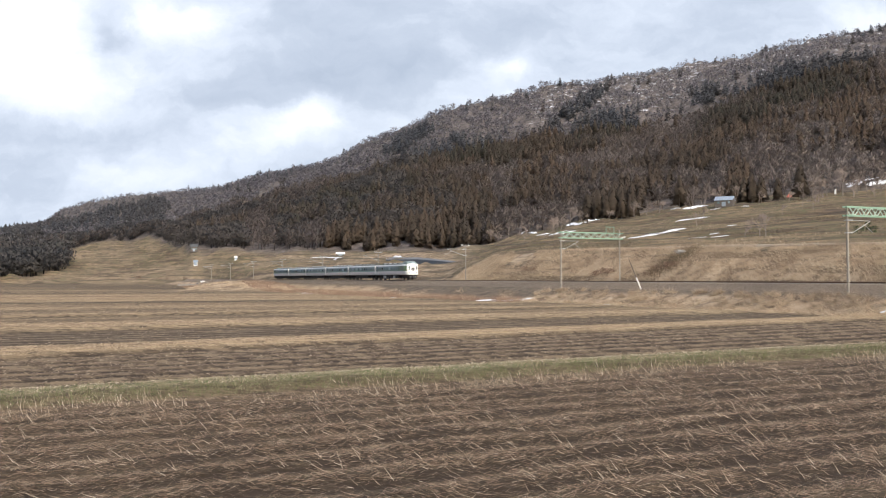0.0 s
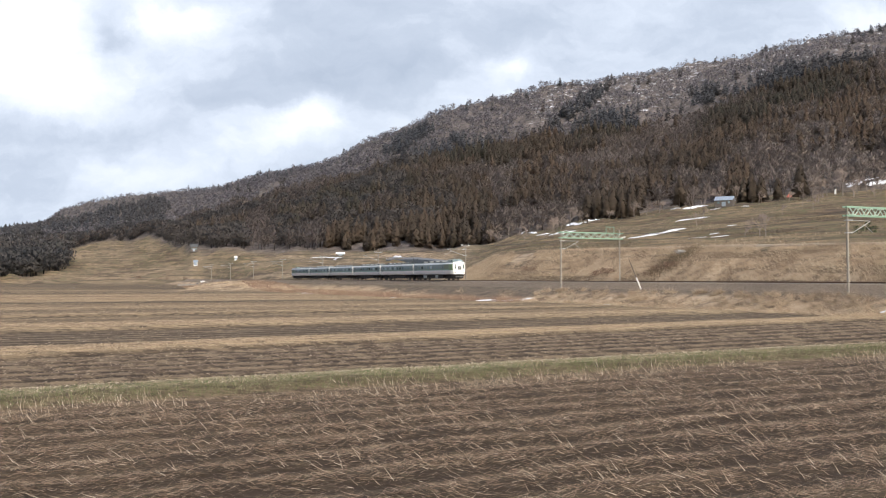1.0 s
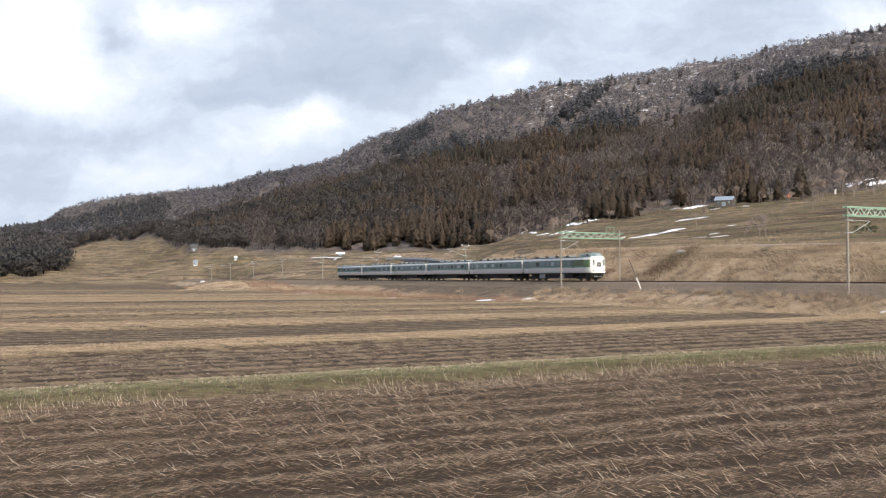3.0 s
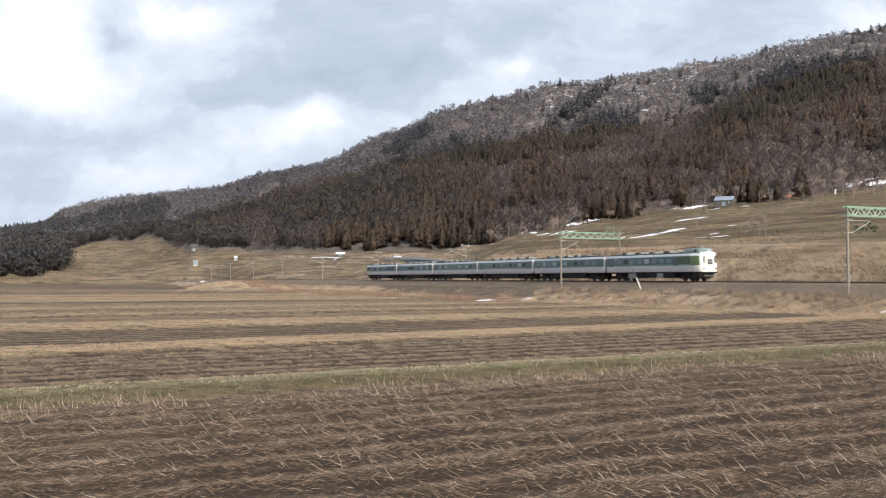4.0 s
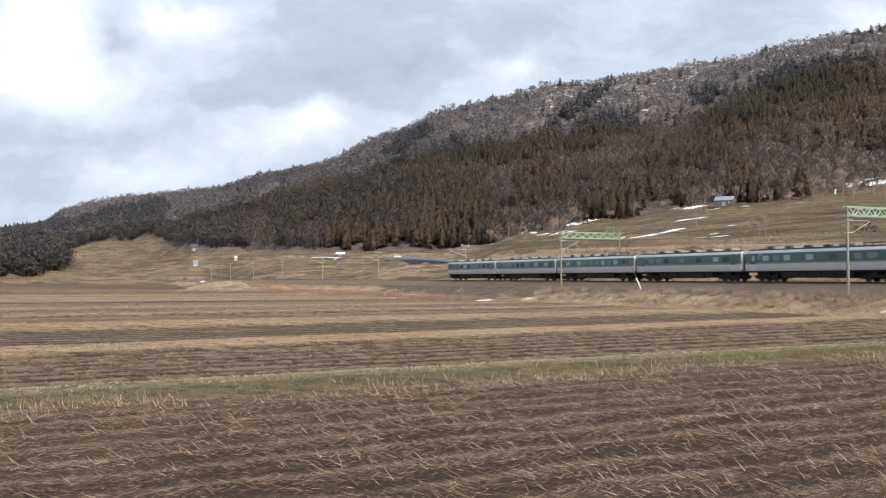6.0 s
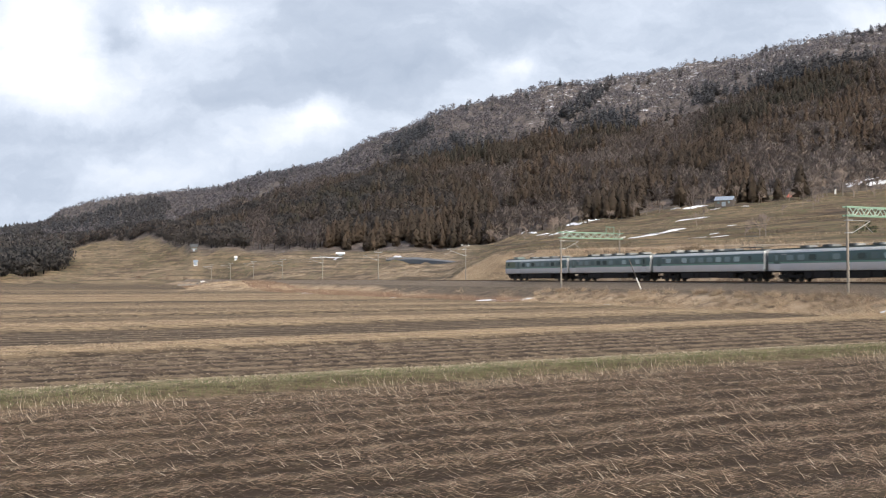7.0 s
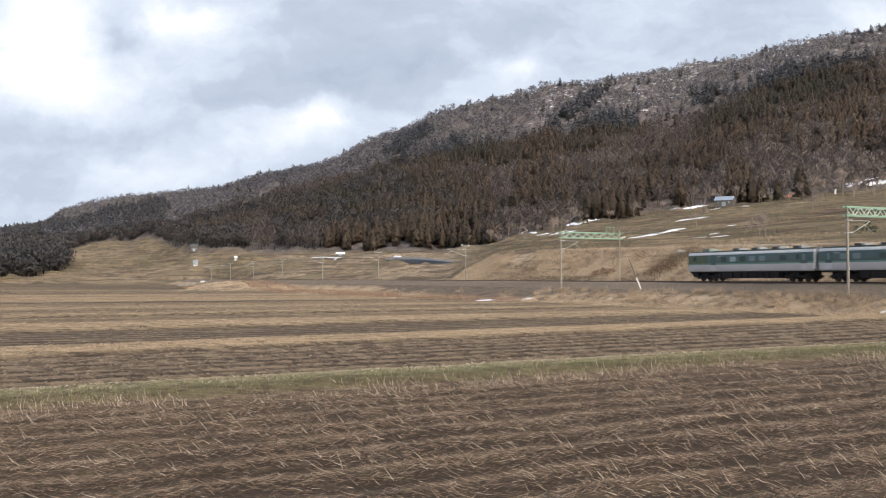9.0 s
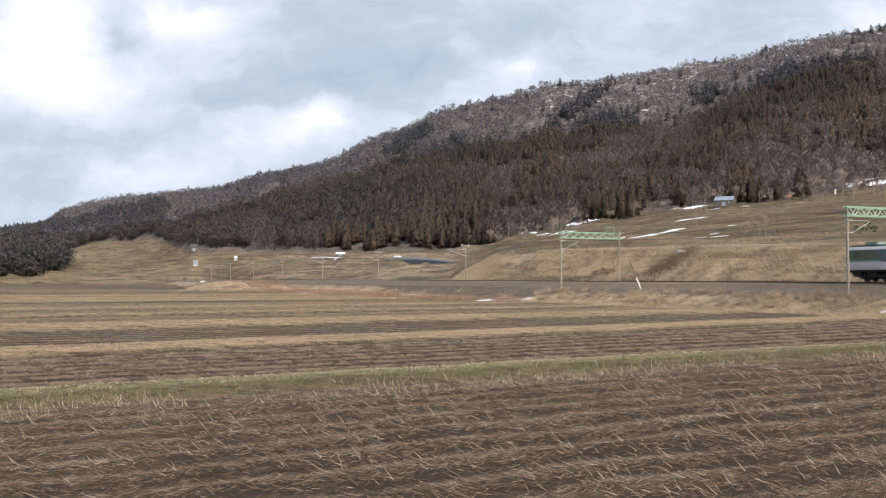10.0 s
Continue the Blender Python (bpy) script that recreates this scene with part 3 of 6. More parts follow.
    for name, sel, shapes, lo, hi, wide, mat, label in (
            ("cedar_wood", con & ~rnd & (d < 900), near_c, 9, 17, 1.45, M_CEDAR, "dense dark reddish-green cedar plantation on the lower slope"),
            ("evergreen_wood", rnd, near_r, 9, 15, 1.3, M_ROUND, "dark rounded evergreen trees on the lower slope"),
            ("far_cedar_wood", con & ~rnd & (d >= 900), far_c, 10, 17, 1.6, M_HAZE_CEDAR, "distant dark cedar stands on the upper hillside, haze and shade in their colour"),
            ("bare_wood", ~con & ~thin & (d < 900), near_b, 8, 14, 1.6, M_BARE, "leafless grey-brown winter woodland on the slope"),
            ("far_bare_wood", ~con & ~thin & (d >= 900), far_b, 6, 10.5, 2.1, M_HAZE_BARE, "distant leafless grey woodland along the snowy ridge, haze in its colour")):
        k = np.where(sel)[0]
        h = rng.uniform(lo, hi, len(k)) * np.where(copse[k], 1.35, 1)
        size = np.stack([h * wide * rng.uniform(0.85, 1.2, len(k))] * 2 + [h], -1)
        v, f, ids = scatter(shapes, np.stack([x[k], y[k] * UNIT, z[k] - 0.3], -1), size, rng.uniform(0, 6.28, len(k)))
        heart = np.stack([x[k], y[k] * UNIT, z[k] + h * 0.35], -1)[ids]
        me = leafy(name, v, f, heart, mat)
        # lower tones at left and in far stands, partly cloud shadow put into colour
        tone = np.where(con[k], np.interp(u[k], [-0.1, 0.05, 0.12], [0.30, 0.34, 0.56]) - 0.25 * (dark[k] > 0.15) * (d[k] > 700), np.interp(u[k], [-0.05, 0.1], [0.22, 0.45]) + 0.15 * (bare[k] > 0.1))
        tone = np.clip(tone + 0.45 * fbm(x[k] * 0.009, y[k] * 0.009, 51) + rng.normal(0, 0.09, len(k)), 0, 1)
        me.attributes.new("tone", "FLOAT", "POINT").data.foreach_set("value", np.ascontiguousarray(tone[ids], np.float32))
        tagged(new(name, me), label, "forest", kind="stuff")


plant_woods()

# ------------------------------------------------------------------ railway
def part(name, bm, mat, parent=None, label=""):
    """Link a bmesh as one mesh object under a thing or a part."""
    me = bpy.data.meshes.new(name)
    bm.to_mesh(me)
    bm.free()
    for mt in (mat if isinstance(mat, (list, tuple)) else [mat]):
        me.materials.append(mt)
    ob = new(name, me)
    ob.parent = parent
    if label:
        ob["label"] = label
    return ob


def box(bm, x0, x1, y0, y1, z0, z1, bevel=0.0):
    g = bmesh.ops.create_cube(bm, size=1.0)
    bmesh.ops.scale(bm, vec=(x1 - x0, y1 - y0, z1 - z0), verts=g["verts"])
    bmesh.ops.translate(bm, vec=((x0 + x1) / 2, (y0 + y1) / 2, (z0 + z1) / 2), verts=g["verts"])
    if bevel:
        e = list({e for v in g["verts"] for e in v.link_edges})
        bmesh.ops.bevel(bm, geom=e, offset=bevel, segments=2, affect="EDGES")
    return g["verts"]


def tube(bm, a, b, r0, r1=None, sides=8):
    a, b = Vector(a), Vector(b)
    r1 = r0 if r1 is None else r1
    m = Matrix.Translation((a + b) / 2) @ (b - a).to_track_quat("Z", "Y").to_matrix().to_4x4()
    bmesh.ops.create_cone(bm, cap_ends=True, segments=sides, radius1=r0, radius2=r1, depth=(b - a).length, matrix=m)


def along(m, n, z):
    """The pose of a thing on the railway, its +x up the line and its +y away from the far side."""
    return Matrix.Translation(on_line(m, n, z)) @ Matrix.Rotation(math.atan2(T[1], T[0]), 4, "Z")


M_BALLAST = Mat("ballast", 0.95, 0, 0.1)
_c = M_BALLAST.coords()
_n = M_BALLAST.noise(_c, 9, 6, 0.8)
M_BALLAST.color(M_BALLAST.ramp(_n, [(0.38, (0.11, 0.086, 0.065)), (0.5, (0.23, 0.18, 0.135)), (0.64, (0.36, 0.295, 0.225))]))
M_BALLAST.bump(_n, 1.0, 0.08)
M_BALLAST = M_BALLAST.m
M_RAIL = painted("rusty_rail", (0.12, 0.065, 0.04), 0.6, 0.4, 0.5)
M_SLEEPER = painted("concrete_sleeper", (0.26, 0.24, 0.21), 0.9, 0, 0.6)
M_CONCRETE = painted("weathered_concrete", (0.27, 0.24, 0.205), 0.9, 0, 0.35, 0.2, 0.8)
M_GREEN = painted("green_steel", (0.20, 0.32, 0.24), 0.6, 0.0, 0.3)
M_BAR = painted("pale_green_steel", (0.42, 0.52, 0.45), 0.6, 0.0, 0.3)
M_GALV = painted("galvanised_steel", (0.38, 0.38, 0.37), 0.6, 0.3, 0.3)
M_PORCELAIN = painted("porcelain", (0.8, 0.8, 0.77), 0.25, 0, 0.1)
M_WIRE = painted("wire", (0.06, 0.055, 0.05), 0.6, 0.5, 0.2)


def line_frame(m, dn, z):
    return on_line(m, TN + dn, z)


def build_track():
    ms = np.concatenate([np.arange(-60, 150, 15.0), np.arange(150, 500, 10.0)])
    root = tagged(new("railway_track"), "rusty single railway track on brown ballast", "railway", kind="structure")

    def sweep(name, section, mat, label=""):
        v, q = [], []
        k = len(section)
        for m in ms:
            for dn, z in section:
                v.append(line_frame(m, dn, z))
        for i in range(len(ms) - 1):
            for j in range(k):
                a, b = i * k + j, i * k + (j + 1) % k
                q.append((a, b, b + k, a + k))
        me = mesh_of(name, np.array([tuple(p) for p in v]), np.array(q), mat)
        ob = new(name, me)
        ob.parent = root
        if label:
            ob["label"] = label

    r = RAIL
    sweep("ballast", [(-3.4, r - 1.6), (-1.75, r - 0.26), (-1.2, r - 0.2), (1.2, r - 0.2), (1.75, r - 0.26), (3.4, r - 1.6)], M_BALLAST, "brown crushed stone ballast")
    for s in (-0.5665, 0.5665):
        sweep("rail", [(s - 0.07, r - 0.16), (s - 0.07, r - 0.14), (s - 0.012, r - 0.12), (s - 0.012, r - 0.045), (s - 0.034, r - 0.03), (s - 0.034, r), (s + 0.034, r), (s + 0.034, r - 0.03),
                       (s + 0.012, r - 0.045), (s + 0.012, r - 0.12), (s + 0.07, r - 0.14), (s + 0.07, r - 0.16)], M_RAIL)
    bm = bmesh.new()
    box(bm, -0.11, 0.11, -1.0, 1.0, -0.32, -0.145, 0.02)
    me = bpy.data.meshes.new("sleeper")
    bm.to_mesh(me)
    bm.free()
    me.materials.append(M_SLEEPER)
    for i in range(290):
        m = 25 + i * 0.66
        ob = new("sleeper", me)
        ob.parent = root
        ob.matrix_basis = along(m, TN, RAIL)


build_track()


def insulator(bm, a, b, r=0.07):
    a, b = Vector(a), Vector(b)
    for i in range(5):
        p = a.lerp(b, (i + 0.2) / 5)
        tube(bm, p, a.lerp(b, (i + 0.75) / 5), r, r * 0.55, 8)


def pole_part(root, y, top, name="pole", r=0.145):
    bm = bmesh.new()
    tube(bm, (0, y, -2.6), (0, y, top), r, r * 0.72, 12)
    return part(name, bm, M_CONCRETE, root, "weathered concrete pole")


def cantilever(root, y, s, z, reach=3.0):
    """A bracket from the pole at y, reaching along s, with its insulators."""
    bm = bmesh.new()
    tube(bm, (0, y + s * 0.75, z), (0, y + s * reach, z - 0.02), 0.035)
    tube(bm, (0, y + s * 0.75, z - 1.15), (0, y + s * reach, z - 0.05), 0.04)
    tube(bm, (0, y + s * reach * 0.72, z - 0.35), (0, y + s * (reach + 0.35), z - 1.15), 0.025)
    arm = part("bracket", bm, M_GALV, root, "galvanised steel catenary bracket")
    bm = bmesh.new()
    insulator(bm, (0, y + s * 0.16, z), (0, y + s * 0.75, z))
    part("insulator", bm, M_PORCELAIN, arm, "white porcelain insulator")
    bm = bmesh.new()
    insulator(bm, (0, y + s * 0.16, z - 1.2), (0, y + s * 0.75, z - 1.15))
    part("insulator", bm, M_PORCELAIN, arm, "white porcelain insulator")
    for h in (0, -1.2):
        bm = bmesh.new()
        box(bm, -0.2, 0.2, y - 0.2, y + 0.2, z + h - 0.05, z + h + 0.05, 0.01)
        part("clamp", bm, M_GALV, arm)


def build_portal():
    """Lattice beam over the line on two concrete poles; +y is the near side."""
    root = new("catenary_portal")
    near, far = 3.0, -7.3
    z0, z1 = 6.28, 7.1
    pole_part(root, near, z1 + 0.05)
    pole_part(root, far, z1 + 0.55)
    for z in (z0, z1):
        bm = bmesh.new()
        for dx in (-0.22, 0.22):
            box(bm, dx - 0.05, dx + 0.05, far - 0.5, near + 0.35, z - 0.08, z + 0.08, 0.01)
        part("chord", bm, M_GREEN, root, "green painted steel chord")
    k = 14
    step = (near - far) / k
    for i in range(k):
        bm = bmesh.new()
        a, b = (z0, z1) if i % 2 else (z1, z0)
        for dx in (-0.22, 0.22):
            tube(bm, (dx, far + i * step, a), (dx, far + (i + 1) * step, b), 0.055, sides=6)
        tube(bm, (-0.22, far + i * step, a), (0.22, far + i * step, a), 0.035, sides=6)
        part("lattice_bar", bm, M_BAR, root, "pale green lattice bar")
    bm = bmesh.new()
    for y in (-4.9, -6.3):
        tube(bm, (0, y, z1), (0, y, z1 + 0.95), 0.05, sides=6)
    tube(bm, (0, -4.85, z1 + 0.95), (0, -6.35, z1 + 0.95), 0.05, sides=6)
    tube(bm, (0, -5.6, z1 + 0.95), (0, -5.6, z1 + 0.6), 0.04, sides=6)
    part("wire_frame", bm, M_GREEN, root, "green steel feeder support frame")
    cantilever(root, near, -1, 5.85, 3.0)
    bm = bmesh.new()
    insulator(bm, (0, far - 0.2, z0 + 0.1), (0, far - 1.1, z0 + 0.35), 0.14)
    part("insulator", bm, M_PORCELAIN, root, "white porcelain insulator")
    tagged(root, "green lattice steel portal on two concrete poles", "catenary portal", "catenary supports")
    return root


def build_mast():
    """A single concrete mast beyond the track, its bracket reaching over it."""
    root = new("catenary_mast")
    pole_part(root, 0, 7.0, r=0.14)
    bm = bmesh.new()
    box(bm, -0.05, 0.05, -1.0, 1.0, 6.7, 6.8, 0.01)
    bar = part("crossarm", bm, M_GALV, root, "steel crossarm")
    for y in (-0.95, -0.6, 0.6, 0.95):
        bm = bmesh.new()
        insulator(bm, (0, y, 6.8), (0, y, 7.12), 0.08)
        part("insulator", bm, M_PORCELAIN, bar, "white porcelain insulator")
    cantilever(root, 0, 1, 6.1, 4.0)
    tagged(root, "weathered concrete catenary mast with one steel bracket", "catenary mast", "catenary supports")
    return root


def seg_wire(name, pts, r, parent=None, sag=0.0):
    bm = bmesh.new()
    for a, b in zip(pts[:-1], pts[1:]):
        a, b = Vector(a), Vector(b)
        last = a
        for i in range(1, 9):
            q = i / 8
            p = a.lerp(b, q) - Vector((0, 0, 4 * sag * q * (1 - q)))
            tube(bm, last, p, r, sides=5)
            last = p
    return part(name, bm, M_WIRE, parent)


def build_overhead():
    portal_m = (11.0, 62.2, 113.5)
    mast_m = (160.9, 211.1, 259.1, 307.4, 353.1, 399.9, 447.0)
    p = build_portal()
    p.matrix_basis = along(portal_m[1], TN, RAIL)
    for m in (portal_m[0], portal_m[2]):
        copy_thing(p, along(m, TN, RAIL))
    k = build_mast()
    k.matrix_basis = along(mast_m[0], TN + 4.2, RAIL)
    for m in mast_m[1:]:
        copy_thing(k, along(m, TN + 4.2, RAIL))
    root = tagged(new("overhead_wires"), "thin dark catenary wires above the track", "overhead wire")
    every = portal_m + mast_m
    seg_wire("contact_wire", [line_frame(m, 0, RAIL + 5.1) for m in every], 0.016, root)
    seg_wire("messenger_wire", [line_frame(m, 0, RAIL + 5.9) for m in every], 0.018, root, 0.55)
    seg_wire("feeder_wire", [line_frame(m, -3.2, RAIL + 6.7) for m in portal_m] + [line_frame(mast_m[0], 3.2, RAIL + 7.1)], 0.022, root, 0.9)
    for dn in (3.4, 5.0):
        seg_wire("feeder_wire", [line_frame(m, dn, RAIL + 7.1) for m in every], 0.018, root, 0.8)


build_overhead()

# ------------------------------------------------------------------ train
M_BAND = painted("dark_green_paint", (0.055, 0.095, 0.09), 0.28, 0, 0.12, 0.5, 0.6)
M_STRIPE = painted("green_stripe_paint", (0.15, 0.27, 0.22), 0.3, 0, 0.12, 0.5, 0.6)
M_GREY = painted("pale_grey_paint", (0.60, 0.585, 0.60), 0.35, 0, 0.16, 0.5, 0.5)
M_WHITE = painted("white_paint", (0.74, 0.74, 0.72), 0.35, 0, 0.06, 0.5, 0.5)
M_LEAF = painted("leaf_green_paint", (0.115, 0.175, 0.07), 0.35, 0, 0.1, 0.5)
M_OLIVE = painted("olive_paint", (0.075, 0.105, 0.06), 0.35, 0, 0.12, 0.5)
M_ROOF = painted("grey_green_roof", (0.10, 0.125, 0.12), 0.75, 0, 0.4, 0.3, 0.7)
M_CAB = painted("grey_green_cab", (0.20, 0.255, 0.235), 0.5, 0, 0.25)
M_UNDER = painted("sooty_underframe", (0.022, 0.02, 0.02), 0.85, 0, 0.4, 0.2)
M_UNIT = painted("pale_roof_unit", (0.27, 0.28, 0.28), 0.6, 0, 0.4)
M_DARK_UNIT = painted("dark_roof_unit", (0.08, 0.085, 0.085), 0.7, 0, 0.3)
M_BELLOWS = painted("black_bellows", (0.015, 0.015, 0.016), 0.7, 0, 0.2)
# pane base colours hold sky reflection and pale curtains, picked at random
M_GLASS = Mat("train_window", 0.06, 0, 0.8)
M_GLASS.color(M_GLASS.ramp(M_GLASS.node("ShaderNodeObjectInfo").outputs["Random"], [(0, (0.05, 0.075, 0.08)), (0.2, (0.11, 0.155, 0.165)), (0.5, (0.19, 0.25, 0.265)), (0.78, (0.34, 0.42, 0.44))], "CONSTANT"))
M_GLASS = M_GLASS.m
_l = Mat("lit_lamp")
_l.b.inputs["Emission Color"].default_value = (1, 0.9, 0.6, 1)
_l.b.inputs["Emission Strength"].default_value = 2.0
_l.color((0.9, 0.85, 0.7))
M_LAMP = _l.m
M_STEEL = painted("wheel_steel", (0.06, 0.055, 0.05), 0.6, 0.6, 0.3)
M_SIGN = painted("dark_sign", (0.05, 0.055, 0.06), 0.3, 0, 0.1)

HALF = 9.62                                  # half a body's length
PITCH = 19.85                                # from coupling to coupling
# half section of the body: distance out, height above rail, and the paint of the face that ends there
SECTION = ((1.38, 1.12, 1), (1.45, 1.22, 1), (1.475, 1.90, 1), (1.475, 2.06, 2), (1.465, 3.02, 0), (1.40, 3.20, 3), (1.28, 3.32, 3), (1.02, 3.43, 4), (0.55, 3.51, 4), (0.0, 3.54, 4))


def half_ring():
    pts = [(y, z) for y, z, _ in SECTION]
    return pts + [(-y, z) for y, z in pts[-2::-1]]


RING = half_ring()
RING_MAT = [m for _, _, m in SECTION[1:]]
RING_MAT = RING_MAT + RING_MAT[::-1]


def shell(name, stations, root, mats, label=""):
    """A body lofted along its length; each station is x, the scale of its width, and a raise of the roof."""
    bm = bmesh.new()
    rows = []
    for x, w, dz, lean in stations:
        rows.append([bm.verts.new((x + lean * (z - 1.12) / 2.4, y * w, z + dz * max(0, (z - 3.2) / 0.34))) for y, z in RING])
    for a, b in zip(rows[:-1], rows[1:]):
        for j in range(len(RING) - 1):
            f = bm.faces.new((a[j], a[j + 1], b[j + 1], b[j]))
            f.material_index = RING_MAT[j]
            f.smooth = True
        f = bm.faces.new((a[-1], a[0], b[0], b[-1]))
        f.material_index = 5
    for r in (rows[0], rows[-1][::-1]):
        f = bm.faces.new(r[::-1])
        f.material_index = 6
    bmesh.ops.recalc_face_normals(bm, faces=bm.faces[:])
    return part(name, bm, mats, root, label)


def side_panel(root, name, x, z, w, h, mat, out=1.475, proud=0.012, label="", r=0.07, sides=(1, -1)):
    """A window or door set in both sides of a car."""
    made = []
    for s in sides:
        bm = bmesh.new()
        box(bm, x - w / 2, x + w / 2, -0.02, proud, z - h / 2, z + h / 2)
        e = [e for e in bm.edges if abs(e.verts[0].co.y - e.verts[1].co.y) > 0.01]
        bmesh.ops.bevel(bm, geom=e, offset=r, segments=3, affect="EDGES")
        for v in bm.verts:
            v.co.y = s * (v.co.y + out)
        bmesh.ops.recalc_face_normals(bm, faces=bm.faces[:])
        made.append(part(name, bm, mat, root, label))
    return made


def bogie(root, x):
    bm = bmesh.new()
    for s in (-1, 1):
        box(bm, x - 1.6, x + 1.6, s * 1.05 - 0.09, s * 1.05 + 0.09, 0.42, 0.68, 0.03)
        for dx in (-1.05, 1.05):
            box(bm, x + dx - 0.24, x + dx + 0.24, s * 1.12 - 0.12, s * 1.12 + 0.12, 0.28, 0.62, 0.04)
        tube(bm, (x - 0.3, s * 1.08, 0.68), (x - 0.3, s * 1.08, 1.05), 0.16, sides=10)
        tube(bm, (x + 0.3, s * 1.08, 0.68), (x + 0.3, s * 1.08, 1.05), 0.16, sides=10)
    box(bm, x - 0.3, x + 0.3, -1.1, 1.1, 0.5, 0.95, 0.03)
    box(bm, x - 2.0, x + 2.0, -0.4, 0.4, 0.3, 0.98, 0.05)
    b = part("bogie", bm, M_UNDER, root, "sooty black bogie")
    for dx in (-1.05, 1.05):
        bm = bmesh.new()
        for s in (-1, 1):
            tube(bm, (x + dx, s * 0.50, 0.43), (x + dx, s * 0.63, 0.43), 0.43, sides=24)
            tube(bm, (x + dx, s * 0.47, 0.43), (x + dx, s * 0.52, 0.43), 0.455, sides=24)
        tube(bm, (x + dx, -0.5, 0.43), (x + dx, 0.5, 0.43), 0.08, sides=10)
        part("wheelset", bm, M_STEEL, b, "dark steel wheelset")


def underfloor(root, seed):
    r = random.Random(seed)
    bm = bmesh.new()
    box(bm, -HALF + 0.1, HALF - 0.1, -1.3, 1.3, 0.98, 1.13)
    part("underframe", bm, M_UNDER, root, "sooty black underframe")
    x = -4.7
    while x < 4.3:
        w = r.choice((0.8, 1.2, 1.7, 2.2))
        w = min(w, 4.75 - x)
        bm = bmesh.new()
        d = r.uniform(0.34, 0.46)
        for s in (-1, 1):
            box(bm, x, x + w, min(s * 0.45, s * 1.32), max(s * 0.45, s * 1.32), d, 0.99, 0.03)
        part("equipment_box", bm, M_UNIT if r.random() < 0.06 else M_UNDER, root)
        x += w + r.uniform(0.05, 0.22)


def roof_unit(root, x, z=3.5, w=1.25, pale=True):
    bm = bmesh.new()
    box(bm, x - w / 2, x + w / 2, -0.62, 0.62, z - 0.05, z + 0.25, 0.07)
    u = part("roof_cooler", bm, M_DARK_UNIT, root, "dark roof cooler with pale end cover")
    bm = bmesh.new()
    box(bm, x - w / 2 - 0.02, x - w / 2 + w * 0.36, -0.64, 0.64, z - 0.04, z + 0.262, 0.06)
    part("end_cover", bm, M_UNIT, u, "pale grey end cover")


def pantograph(root, x):
    bm = bmesh.new()
    for s in (-1, 1):
        tube(bm, (x - 1.2, s * 0.55, 3.78), (x + 1.2, s * 0.55, 3.78), 0.035, sides=6)
        for dx in (-0.9, 0.9):
            tube(bm, (x + dx, s * 0.55, 3.5), (x + dx, s * 0.55, 3.78), 0.06, sides=8)
    for dx in (-1.1, 1.1):
        tube(bm, (x + dx, -0.6, 3.78), (x + dx, 0.6, 3.78), 0.03, sides=6)
    p = part("pantograph", bm, M_DARK_UNIT, root, "dark steel pantograph, raised to the wire")
    bm = bmesh.new()
    for s in (-1, 1):
        for e in (-1, 1):
            tube(bm, (x + e * 0.9, s * 0.5, 3.8), (x + e * 1.25, s * 0.42, 4.45), 0.025, sides=6)
            tube(bm, (x + e * 1.25, s * 0.42, 4.45), (x + e * 0.1, s * 0.35, 5.0), 0.02, sides=6)
    part("folding_arm", bm, M_DARK_UNIT, p)
    bm = bmesh.new()
    for dx in (-0.15, 0.15):
        tube(bm, (x + dx, -0.75, 5.04), (x + dx, 0.75, 5.04), 0.03, sides=6)
    part("collector_head", bm, M_DARK_UNIT, p)


def gangway(root, x0, x1):
    bm = bmesh.new()
    for i in range(5):
        a = x0 + (x1 - x0) * i / 5
        b = x0 + (x1 - x0) * (i + 0.8) / 5
        box(bm, min(a, b), max(a, b), -0.62, 0.62, 1.0, 3.12, 0.03)
    part("gangway_bellows", bm, M_BELLOWS, root, "black folded gangway bellows")


M_CANT = painted("dull_white_cantrail", (0.56, 0.57, 0.57), 0.45, 0, 0.2, 0.4, 0.5)
BODY_MATS = [M_BAND, M_GREY, M_STRIPE, M_CANT, M_ROOF, M_UNDER, M_UNIT]


